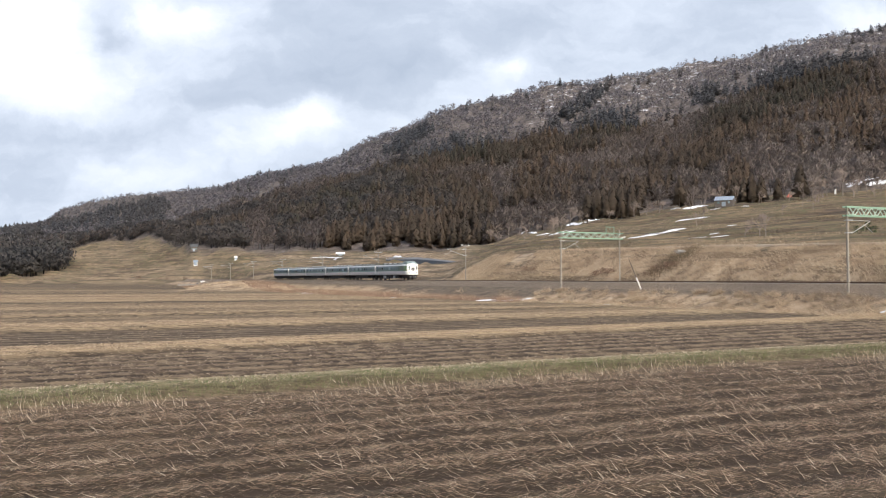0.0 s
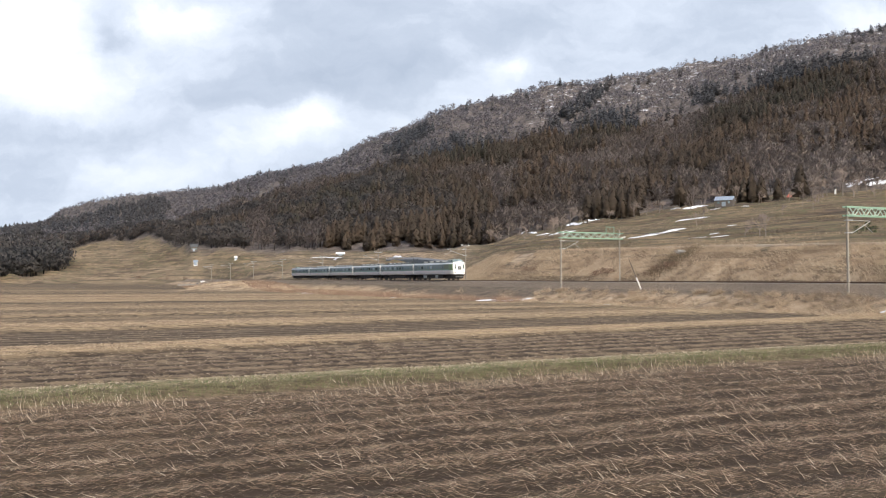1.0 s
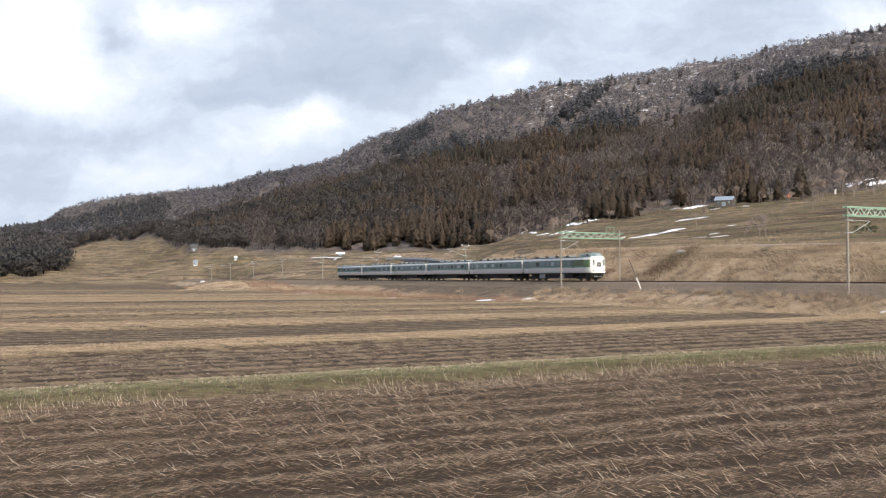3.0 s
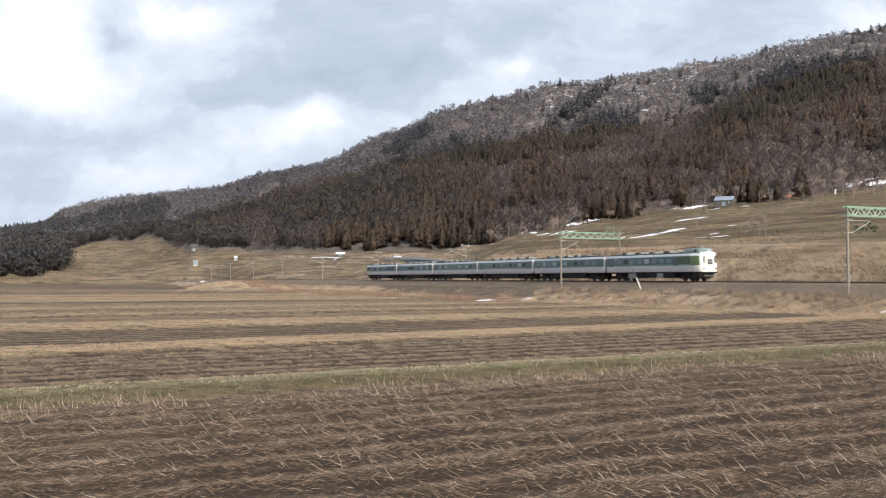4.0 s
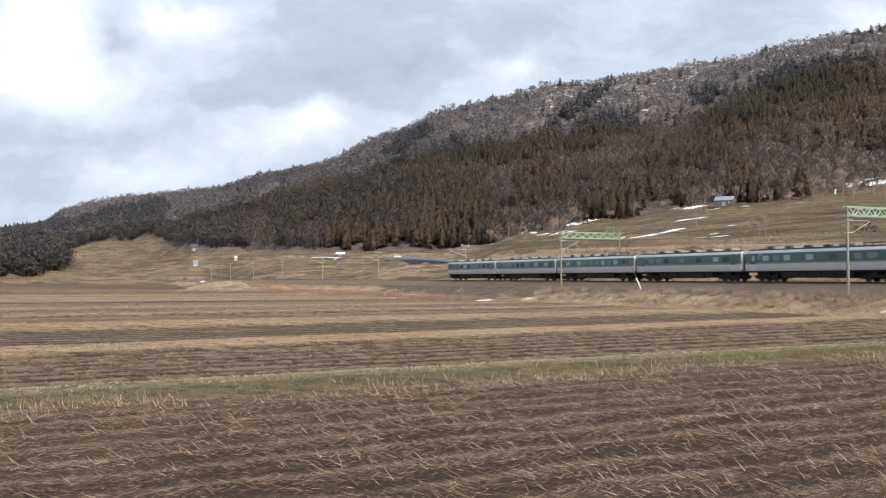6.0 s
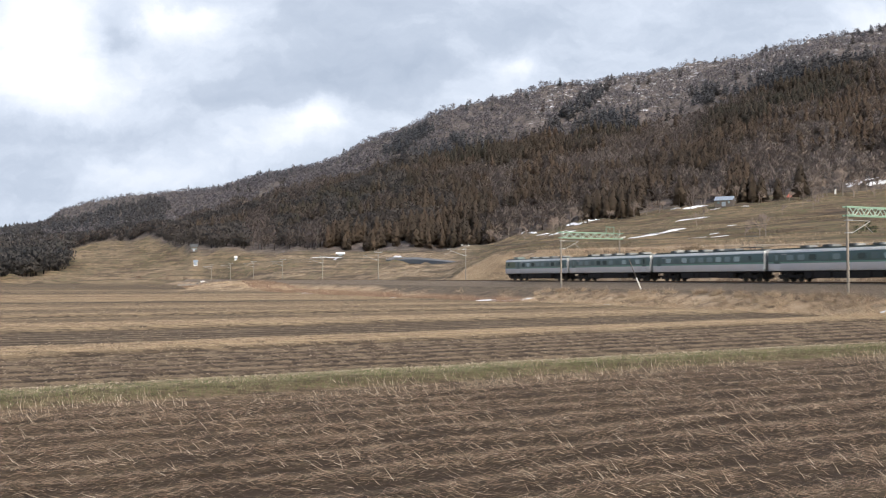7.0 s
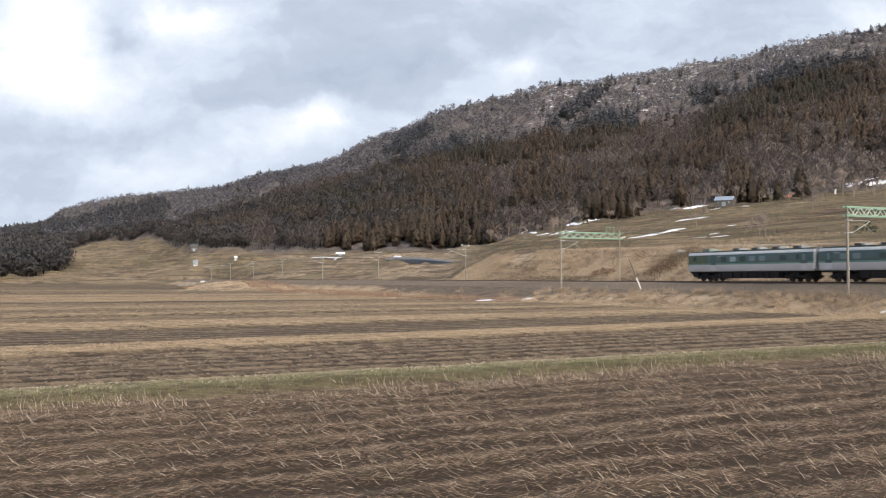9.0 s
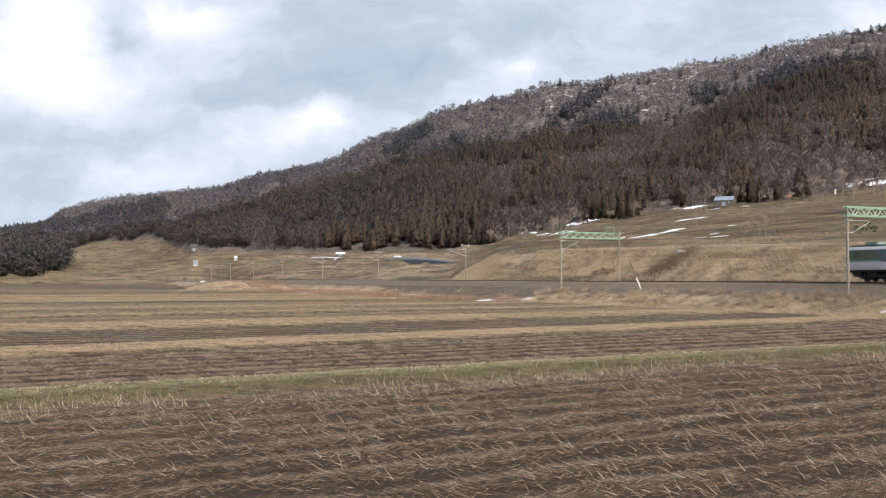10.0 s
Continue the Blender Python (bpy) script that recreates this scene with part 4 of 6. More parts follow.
def build_car(kind, seed):
    """One coach; -x is the leading end. kind: lead, middle, motor or tail."""
    root = new("rail_car")
    x0, x1 = -HALF, HALF
    if kind == "lead":
        x0 = -HALF + 1.75
    shell("body", [(x0, 1, 0, 0), (x0 + 0.1, 1, 0, 0), (0, 1, 0, 0), (x1 - 0.1, 1, 0, 0), (x1, 0.985, 0, 0)], root, BODY_MATS, "dark green, pale grey and white steel body")
    if kind != "lead":
        for s in (-1, 1):
            bm = bmesh.new()
            box(bm, x0 - 0.09, x0 + 0.01, s * 1.36 - 0.12, s * 1.36 + 0.12, 1.3, 3.3, 0.02)
            part("end_post", bm, M_WHITE, root)
    # windows, doors
    doors = (-7.7,) if kind == "lead" else (-8.35, 8.35)
    if kind == "lead":
        doors = (-5.2, 8.35)
    if kind == "motor":
        doors = (8.35,)
    if kind == "tail":
        doors = (-8.35, 5.2)
    first = -3.9 if kind == "lead" else -7.0
    xs = []
    x = first
    while x < (4.2 if kind == "tail" else 7.2):
        xs.append(x)
        x += 1.5
    for x in xs:
        side_panel(root, "window", x, 2.50, 0.92, 0.56, M_GLASS, 1.470, 0.014, "reflecting window pane, sky reflection and pale curtains in its colour")
    for x in doors:
        for d in side_panel(root, "door", x, 2.14, 0.82, 1.78, M_BAND, 1.466, 0.02, "dark green folding door", 0.04):
            s = 1 if d.data.vertices[0].co.y > 0 else -1
            side_panel(d, "door_window", x, 2.52, 0.36, 0.66, M_GLASS, 1.482, 0.014, sides=(s,))
        side_panel(root, "door_sill_panel", x, 1.55, 0.82, 0.64, M_GREY, 1.466, 0.026, "", 0.03)
    for x in {"lead": (8.35,), "tail": (-8.35,)}.get(kind, (-8.35, 8.35)):
        side_panel(root, "service_window", x - math.copysign(0.86, x), 2.56, 0.42, 0.5, M_GLASS, 1.470, 0.014)
    side_panel(root, "destination_sign", doors[-1] - 1.0 if doors[-1] > 0 else doors[-1] + 1.0, 2.86, 0.7, 0.16, M_UNIT, 1.462, 0.016, "pale destination sign", 0.02)
    if kind == "lead":
        side_panel(root, "olive_panel", -HALF + 3.0, 2.54, 2.5, 0.92, M_OLIVE, 1.466, 0.012, "olive green cab-side panel", 0.01)
    if kind == "tail":
        side_panel(root, "olive_panel", HALF - 1.75, 2.54, 3.3, 0.92, M_OLIVE, 1.466, 0.012, "olive green cab-side panel", 0.01)
        side_panel(root, "cab_side_window", HALF - 1.2, 2.6, 0.6, 0.5, M_GLASS, 1.474, 0.014)
        bm = bmesh.new()
        box(bm, HALF - 2.9, HALF - 1.5, -0.7, 0.7, 3.45, 3.82, 0.08)
        hump = part("cab_roof_hump", bm, M_CAB, root, "low grey-green roof hump over the rear cab")
        bm = bmesh.new()
        box(bm, HALF - 1.52, HALF - 1.46, -0.5, 0.5, 3.56, 3.76, 0.01)
        part("hump_window", bm, M_GLASS, hump)
        bm = bmesh.new()
        top = [bm.verts.new((x, y, 1.13)) for x, y in ((HALF - 1.6, 1.36), (HALF - 0.1, 1.2), (HALF - 0.1, -1.2), (HALF - 1.6, -1.36))]
        low = [bm.verts.new((x, y, 0.45)) for x, y in ((HALF - 1.5, 1.2), (HALF - 0.5, 1.0), (HALF - 0.5, -1.0), (HALF - 1.5, -1.2))]
        for i in range(3):
            bm.faces.new((top[i], top[i + 1], low[i + 1], low[i]))
        bm.faces.new(low)
        bmesh.ops.recalc_face_normals(bm, faces=bm.faces[:])
        part("skirt", bm, M_UNDER, root, "black end skirt")
    bogie(root, -6.95)
    bogie(root, 6.95)
    underfloor(root, seed)
    units = (-2.4, 0.6, 3.6, 6.6) if kind == "lead" else (-6.6, -3.6, -0.6, 2.4) if kind == "tail" else (-6.6, -3.6, -0.6, 2.4, 5.4) if kind != "motor" else (-1.2, 1.4, 4.0, 6.6)
    for x in units:
        roof_unit(root, x)
    if kind == "motor":
        pantograph(root, -6.4)
        bm = bmesh.new()
        box(bm, -4.3, -2.3, -0.5, 0.5, 3.48, 3.74, 0.05)
        part("resistor_box", bm, M_UNIT, root)
    for y in (-0.95, 0.95):
        bm = bmesh.new()
        box(bm, x0 + 0.3, HALF - 0.3, y - 0.14, y + 0.14, 3.44, 3.49, 0.01)
        part("roof_walk", bm, M_ROOF, root)
    if kind != "tail":
        gangway(root, HALF, HALF + (PITCH - 2 * HALF))
    if kind == "lead":
        build_cab(root, x0)
    if kind == "tail":
        bm = bmesh.new()
        box(bm, HALF, HALF + 0.06, -0.5, 0.5, 1.15, 3.1, 0.02)
        part("end_door", bm, M_GREY, root)
        bm = bmesh.new()
        tube(bm, (HALF - 0.1, 0, 0.85), (HALF + 0.5, 0, 0.85), 0.14)
        part("coupler", bm, M_UNDER, root)
    return root


def build_cab(root, x0):
    """The leading end: a rounded white nose with the driver's cab raised above it."""
    nose = -HALF - 0.05
    # nose shell, narrowing in plan
    bm = bmesh.new()
    rows = []
    for x, w in ((x0, 1.0), (x0 - 0.7, 0.99), (x0 - 1.15, 0.945), (x0 - 1.5, 0.86), (nose + 0.04, 0.70)):
        rows.append([bm.verts.new((x + 0.10 * max(0, z - 2.0) / 1.5 * (x0 - x), y * w, z)) for y, z in RING])
    for k, (a, b) in enumerate(zip(rows[:-1], rows[1:])):
        for j in range(len(RING) - 1):
            f = bm.faces.new((a[j], a[j + 1], b[j + 1], b[j]))
            m = RING_MAT[j]
            f.material_index = {0: 1 if k < 3 else 0, 2: 1 if k < 3 else 0, 1: 3 if k < 1 else 0, 3: 0, 4: 0 if k > 1 else 2}[m]
            f.smooth = True
        bm.faces.new((a[-1], a[0], b[0], b[-1]))
    bm.faces.new(rows[-1])
    bmesh.ops.recalc_face_normals(bm, faces=bm.faces[:])
    nose_ob = part("nose", bm, [M_WHITE, M_LEAF, M_ROOF, M_GREY], root, "white rounded nose with leaf-green sides")
    # front door panel and head sign
    bm = bmesh.new()
    box(bm, nose - 0.03, nose + 0.06, -0.46, 0.46, 1.35, 3.2, 0.04)
    part("front_panel", bm, M_WHITE, nose_ob)
    bm = bmesh.new()
    box(bm, nose - 0.05, nose, -0.36, 0.36, 2.0, 2.62, 0.05)
    part("head_sign", bm, M_SIGN, nose_ob, "dark illuminated head sign")
    bm = bmesh.new()
    box(bm, nose - 0.062, nose - 0.04, -0.22, 0.22, 2.20, 2.42, 0.01)
    part("sign_bar", bm, M_UNIT, nose_ob)
    for s in (-1, 1):
        bm = bmesh.new()
        tube(bm, (nose + 0.01, s * 0.80, 1.86), (nose + 0.4, s * 0.80, 1.86), 0.13, 0.13, 16)
        part("headlight", bm, M_LAMP, nose_ob, "lit warm headlight")
        bm = bmesh.new()
        tube(bm, (nose - 0.01, s * 0.86, 1.5), (nose + 0.4, s * 0.86, 1.5), 0.10, 0.10, 14)
        part("tail_light", bm, M_SIGN, nose_ob, "dark unlit tail light")
        bm = bmesh.new()
        box(bm, nose + 0.02, nose + 0.10, min(s * 0.70, s * 0.95), max(s * 0.70, s * 0.95), 2.15, 3.0, 0.05)
        part("corner_panel", bm, M_BAND, nose_ob, "dark green corner panel")
    # raised cab
    bm = bmesh.new()
    prof = [(-HALF + 0.10, 3.28), (-HALF + 0.30, 3.46), (-HALF + 0.86, 3.90), (-HALF + 1.2, 3.96), (-HALF + 3.0, 3.95), (-HALF + 3.45, 3.84), (-HALF + 3.6, 3.42)]
    half = [1.05, 1.12, 0.98, 0.98, 1.0, 1.0, 1.1]
    rows = []
    for (x, z), w in zip(prof, half):
        base = 3.25
        rows.append([bm.verts.new((x, y * w, zz)) for y, zz in ((1.16, base), (1.04, base + (z - base) * 0.72), (0.86, z - 0.01), (0, z + 0.03), (-0.86, z - 0.01), (-1.04, base + (z - base) * 0.72), (-1.16, base))])
    for k, (a, b) in enumerate(zip(rows[:-1], rows[1:])):
        for j in range(6):
            f = bm.faces.new((a[j], a[j + 1], b[j + 1], b[j]))
            f.smooth = k > 1
            f.material_index = 0 if k < 1 else 1
    bm.faces.new(rows[-1]), bm.faces.new(rows[0][::-1])
    bmesh.ops.recalc_face_normals(bm, faces=bm.faces[:])
    cab = part("driver_cab", bm, [M_WHITE, M_CAB], root, "raised grey-green driver's cab")
    for y0, y1 in ((-0.82, -0.03), (0.03, 0.82)):
        bm = bmesh.new()
        a, b = Vector((-HALF + 0.32, 0, 3.50)), Vector((-HALF + 0.80, 0, 3.87))
        up = (b - a).normalized()
        out = Vector((-up.z, 0, up.x))
        vs = []
        for off in (0.0, 0.025):
            for p, k in ((a, 1.0), (b, 0.97)):
                for y in (y0, y1):
                    vs.append(bm.verts.new(p + out * off + Vector((0, y * k, 0))))
        for q in ((0, 1, 3, 2), (4, 5, 7, 6), (0, 1, 5, 4), (2, 3, 7, 6), (0, 2, 6, 4), (1, 3, 7, 5)):
            bm.faces.new([vs[i] for i in q])
        bmesh.ops.recalc_face_normals(bm, faces=bm.faces[:])
        part("windscreen", bm, M_GLASS, cab, "slanting windscreen pane")
    for s in (-1, 1):
        for x, w in ((-HALF + 1.25, 0.5), (-HALF + 2.0, 0.36), (-HALF + 2.6, 0.36)):
            bm = bmesh.new()
            box(bm, x - w / 2, x + w / 2, s * 1.075 - 0.03, s * 1.075 + 0.03, 3.50, 3.78, 0.02)
            part("cab_side_window", bm, M_GLASS, cab)
        bm = bmesh.new()
        tube(bm, (-HALF + 0.75, s * 0.45, 3.96), (-HALF + 1.3, s * 0.45, 4.02), 0.10, 0.10, 12)
        part("roof_lamp", bm, M_UNIT, cab)
    # skirt, plough and coupler
    bm = bmesh.new()
    pts = [(nose + 1.5, 1.38), (nose + 0.5, 1.25), (nose + 0.02, 0.72), (nose + 0.02, -0.72), (nose + 0.5, -1.25), (nose + 1.5, -1.38)]
    top = [bm.verts.new((x, y, 1.14)) for x, y in pts]
    low = [bm.verts.new((x + 0.22, y * 0.9, 0.42)) for x, y in pts]
    for i in range(5):
        bm.faces.new((top[i], top[i + 1], low[i + 1], low[i]))
    bm.faces.new(low)
    bm.faces.new(top[::-1])
    bmesh.ops.recalc_face_normals(bm, faces=bm.faces[:])
    part("skirt", bm, M_UNDER, nose_ob, "black snow-plough skirt")
    bm = bmesh.new()
    box(bm, nose + 0.10, nose + 0.16, -0.78, 0.78, 0.60, 0.68, 0.015)
    part("plough_rail", bm, M_UNIT, nose_ob, "pale steel plough rail")
    bm = bmesh.new()
    box(bm, nose - 0.02, nose + 0.3, -0.9, 0.9, 0.92, 1.12, 0.04)
    part("buffer_beam", bm, M_UNDER, nose_ob)
    bm = bmesh.new()
    tube(bm, (nose - 0.35, 0, 0.86), (nose + 0.4, 0, 0.86), 0.13, sides=10)
    part("coupler", bm, M_UNDER, nose_ob, "black coupler")


def build_train():
    tag = dict(category="train", group="cars of the express train")
    lead = tagged(build_car("lead", 1), "leading express car, dark green over grey, white nose", **tag)
    motor = tagged(build_car("motor", 2), "dark green and pale grey motor car with pantograph", **tag)
    mid = tagged(build_car("middle", 3), "dark green and pale grey express coach", **tag)
    tail = tagged(build_car("tail", 4), "last dark green and pale grey express car", **tag)
    here = pose(0, 0, 0)
    return [lead, motor, mid, copy_thing(motor, here), copy_thing(mid, here), tail]


CARS = build_train()


def car_pose(m):
    """A car whose middle is m metres up the line, turned along the track."""
    a, b = line_frame(m - 7, 0, RAIL), line_frame(m + 7, 0, RAIL)
    d = b - a
    return Matrix.Translation((a + b) / 2) @ Matrix.Rotation(math.atan2(d.y, d.x), 4, "Z")


def motions():
    for i, car in enumerate(CARS):
        walk(car, [(t, car_pose(178.1 + HALF - 23.286 * t + PITCH * i)) for t in (0, 0.5, 1, 1.5, 2, 2.5, 3, 3.5, 4, 5, 6, 7, 8, 9, 10)])
    walk(CLOUDS, [(t, pose(0, 0, 0, 0, 0, -0.06 * t)) for t in (0, 10)])



# ------------------------------------------------------------------ straw and grass
def stalks(root, way, length, width):
    """Tapered three-sided stalks from their feet, directions, lengths and widths."""
    k = len(root)
    way = way / np.linalg.norm(way, axis=1, keepdims=True)
    ref = np.where(np.abs(way[:, 2:3]) > 0.9, np.array([[1.0, 0, 0]]), np.array([[0, 0, 1.0]]))
    s = np.cross(way, ref)
    s /= np.linalg.norm(s, axis=1, keepdims=True)
    t = np.cross(way, s)
    w = width[:, None] / 2
    v = np.stack([root + s * w, root - s * w * 0.5 + t * w * 0.87, root - s * w * 0.5 - t * w * 0.87, root + way * length[:, None]], 1)
    f = np.array([[0, 1, 3], [1, 2, 3], [2, 0, 3]])[None] + (np.arange(k) * 4)[:, None, None]
    return v.reshape(-1, 3), f.reshape(-1, 3)


def fan(count, d0, d1, reach=0.64):
    """Random places in the sector ahead, even over its area."""
    u = rng.uniform(-reach, reach, count)
    d = np.sqrt(rng.uniform(d0 ** 2, d1 ** 2, count))
    return u * d, d * UNIT


ROW_WAY = math.atan(0.47)


def lay(name, x, y, lo, hi, width, tilt, heading, spread, mat, label, category, lean=(0, 0)):
    """Stalks at x, y. tilt: degrees above the ground, (least, most)."""
    k = len(x)
    z = land(x, y) - 0.01
    el = np.radians(rng.uniform(tilt[0], tilt[1], k))
    az = heading + rng.normal(0, spread, k) + np.where(rng.random(k) < 0.5, math.pi, 0) * (lean == (0, 0))
    way = np.stack([np.cos(el) * np.cos(az) + lean[0], np.cos(el) * np.sin(az) + lean[1], np.sin(el)], -1)
    v, f = stalks(np.stack([x, y, z], -1), way, rng.uniform(lo, hi, k) ** 1.0, width * rng.uniform(0.6, 1.3, k))
    return tagged(new(name, mesh_of(name, v, f, mat)), label, category, kind="stuff")


M_STRAW = island("straw", [(0, (0.032, 0.026, 0.02)), (0.32, (0.068, 0.056, 0.042)), (0.5, (0.115, 0.096, 0.060)), (0.56, (0.16, 0.108, 0.078)), (0.8, (0.25, 0.178, 0.128)), (0.93, (0.38, 0.285, 0.21)), (1, (0.58, 0.49, 0.39))], 0.8, 0.25)
M_STUB = island("cut_stubble", [(0, (0.09, 0.068, 0.05)), (0.5, (0.20, 0.155, 0.108)), (0.85, (0.32, 0.25, 0.18)), (1, (0.52, 0.43, 0.33))], 0.8, 0.25)
M_PALE = island("pale_stalks", [(0, (0.24, 0.175, 0.125)), (0.5, (0.48, 0.38, 0.28)), (1, (0.72, 0.63, 0.51))], 0.75, 0.3)
M_TURF = island("winter_turf", [(0, (0.05, 0.048, 0.026)), (0.35, (0.12, 0.108, 0.058)), (0.6, (0.26, 0.21, 0.14)), (0.85, (0.11, 0.145, 0.05)), (1, (0.42, 0.35, 0.25))], 0.85, 0.2, patch=0.45, dark=(0.075, 0.095, 0.035))
M_TAN = island("dry_grass", [(0, (0.19, 0.145, 0.105)), (0.5, (0.54, 0.42, 0.295)), (1, (0.80, 0.67, 0.51))], 0.85, 0.2, patch=0.2, dark=(0.24, 0.18, 0.13), thin=0.3)
M_BUND = island("bund_straw", [(0, (0.20, 0.148, 0.10)), (0.5, (0.38, 0.29, 0.195)), (1, (0.62, 0.50, 0.36))], 0.85, 0.2, patch=0.5, dark=(0.22, 0.165, 0.11))
M_SCRUB = island("brown_scrub", [(0, (0.10, 0.066, 0.05)), (0.6, (0.23, 0.155, 0.115)), (0.9, (0.36, 0.26, 0.19)), (1, (0.55, 0.44, 0.33))], 0.9, 0.1)


def build_straw():
    # near field: a mat of fallen straw in rows
    x, y = fan(1200000, 10.5, 43)
    p = strip_of(x, y)
    row = np.abs(((p + 0.5 * fbm(x * 0.35, y * 0.35, 61)) / 1.55) % 1.0 - 0.5) * 2
    clump = fbm(x * 0.9, y * 0.9, 62)
    keep = (p < 24.8) & (rng.random(len(x)) < np.clip(0.32 + 1.3 * row ** 1.5, 0, 1) * np.clip(0.75 + 1.1 * clump, 0.3, 1)) & (rng.random(len(x)) < np.clip(30 / np.maximum(y, 1) - 0.4, 0.35, 1))
    lay("fallen_straw", x[keep], y[keep], 0.06, 0.30, 0.0085, (0, 22), ROW_WAY, 0.6, M_STRAW, "mat of fallen grey-brown straw on the near field", "straw")
    x, y = fan(44000, 10.5, 42)
    p = strip_of(x, y)
    row = np.abs((p / 1.5) % 1.0 - 0.5) * 2
    keep = (p < 23.4) & (row > 0.35) & (fbm(x * 0.45, y * 0.45, 63) > -0.2) & (rng.random(len(x)) < 0.16 + 0.4 * (fbm(x * 0.8, y * 0.8, 78) > 0.35))
    lay("broken_stalks", x[keep], y[keep], 0.08, 0.42, 0.0115, (12, 60), math.pi, 0.5, M_PALE, "pale broken stalks leaning in the near field", "straw", lean=(-0.15, 0.0))
    x, y = fan(30000, 18, 50)
    p = strip_of(x, y)
    keep = (p > 23.0) & (p < 25.6) & (fbm(x * 0.5, y * 0.5, 64) > -0.2) & (rng.random(len(x)) < 0.75)
    lay("stubble_row", x[keep], y[keep], 0.10, 0.34, 0.013, (40, 88), math.pi, 1.2, M_PALE, "pale standing stubble along the grassy field bund", "straw", lean=(-0.1, 0.0))
    # bunds
    x, y = fan(230000, 18, 52)
    p = strip_of(x, y)
    keep = (p > 25.0) & (p < 27.5)
    lay("bund_turf", x[keep], y[keep], 0.05, 0.25, 0.018, (10, 85), 0, 3.0, M_TURF, "short green and tan turf on a field bund", "grass", lean=(0.01, 0))
    for lo, hi, label, mat, k, width, tall in ((26.7, 28.5, "pale dry grass edging a field bund", M_PALE, 150000, 0.014, 0.16), (28.6, 41.2, "rows of cut stubble on dark soil", M_STUB, 130000, 0.017, 0.2), (41.3, 47.6, "dry tan grass on a field bund", M_BUND, 230000, 0.02, 0.24),
                                               (48.0, 58.0, "short stubble on dark soil", M_STUB, 120000, 0.024, 0.2), (59.6, 70.0, "dry tan grass strip between fields", M_BUND, 150000, 0.028, 0.22)):
        x, y = fan(k, lo * 0.72, hi * 1.7)
        p = strip_of(x, y)
        if mat is M_STUB:
            keep = (p > lo) & (p < hi) & (np.sin(p * 2 * np.pi / 1.75) + 0.6 * fbm(x * 0.4, y * 0.4, 65) > 0.35)
        else:
            keep = (p > lo) & (p < hi)
        lay("field_stubble" if mat is M_STUB else "bund_grass", x[keep], y[keep], 0.07, tall, width, (4, 40), ROW_WAY, 0.7, mat, label, "grass")
    x, y = fan(180000, 45, 230)
    p, n = strip_of(x, y), N[0] * x + N[1] * y
    keep = (p > 70) & (n < 63) & (fbm(x * 0.03, p * 0.4, 66) > -0.12)
    lay("far_stubble", x[keep], y[keep], 0.1, 0.24, 0.04, (3, 35), ROW_WAY, 0.9, M_BUND, "tan stubble streaks on the far fields", "grass")
    # tall grass of the railway bank
    m = rng.uniform(12, 375, 66000)
    n = 61.5 + np.abs(rng.normal(0, 1, len(m))) * 2.6
    x, y = T[0] * m + N[0] * n, T[1] * m + N[1] * n
    keep = (n < 68.2) & ((m < 112) | (m > 180) | (fbm(x * 0.3, y * 0.3, 72) > 0.3)) & (np.abs(x / y) < 0.66) & (fbm(x * 0.4, y * 0.4, 67) > -0.08)
    lay("bank_grass", x[keep], y[keep], 0.25, 0.8, 0.028, (8, 65), math.pi, 1.0, M_TAN, "tall dry tan grass along the railway bank", "grass", lean=(-0.2, -0.1))
    # tangled weeds on the low ground before the bank
    m = rng.uniform(105, 340, 100000)
    n = rng.uniform(48, 63, len(m))
    x, y = T[0] * m + N[0] * n, T[1] * m + N[1] * n
    keep = (np.abs(x / y) < 0.66) & (fbm(x * 0.2, y * 0.2, 69) > -0.02) & (n > 60 - (m - 105) * 0.10)
    lay("bank_weeds", x[keep], y[keep], 0.3, 1.2, 0.035, (25, 85), math.pi, 1.4, M_SCRUB, "tangled reddish-brown dead weeds below the bank", "weeds", lean=(-0.1, -0.1))
    # rough grass and weeds over the low mound in the far corner of the fields
    x, y = -52 + rng.uniform(-15, 15, 9000), 0
    y = 234.5 - 0.404 * (x + 52) + rng.normal(0, 5.5, len(x))
    keep = fbm(x * 0.25, y * 0.25, 88) > -0.1
    lay("mound_grass", x[keep], y[keep], 0.3, 0.9, 0.05, (15, 75), math.pi, 1.2, M_TAN, "tall dry grass over a low mound by the fields", "grass", lean=(-0.2, -0.1))
    # the cutting beyond the line
    m = rng.uniform(8, 205, 82000)
    n = 82.5 + rng.uniform(0, 14, len(m))
    x, y = T[0] * m + N[0] * n, T[1] * m + N[1] * n
    u = x / np.maximum(y, 1)
    keep = (np.abs(u) < 0.66) & (u > -0.01) & (fbm(x * 0.12, y * 0.12, 68) > -0.25)
    lay("cutting_grass", x[keep], y[keep], 0.35, 0.95, 0.035, (15, 75), math.pi, 1.0, M_TAN, "long matted tan grass on the cutting slope", "grass", lean=(-0.25, -0.25))

    # a weedy gully down the cutting
    t = rng.random(3600)
    x, y = 39.1 - 6.7 * t + rng.normal(0, 1.5, len(t)), 142.6 - 5.0 * t + rng.normal(0, 1.5, len(t))
    lay("gully_weeds", x, y, 0.3, 0.9, 0.035, (20, 80), math.pi, 1.5, M_WEED, "dark weeds in a gully down the cutting", "weeds", lean=(-0.2, -0.2))
    # rough pasture on the slope above the cutting
    x, y = fan(150000, 120, 440)
    u, n, d = x / y * UNIT, N[0] * x + N[1] * y, y / UNIT
    foot = np.interp(u, BEARING, FOOT_D)
    patch = fbm(x * 0.06, y * 0.06, 71)
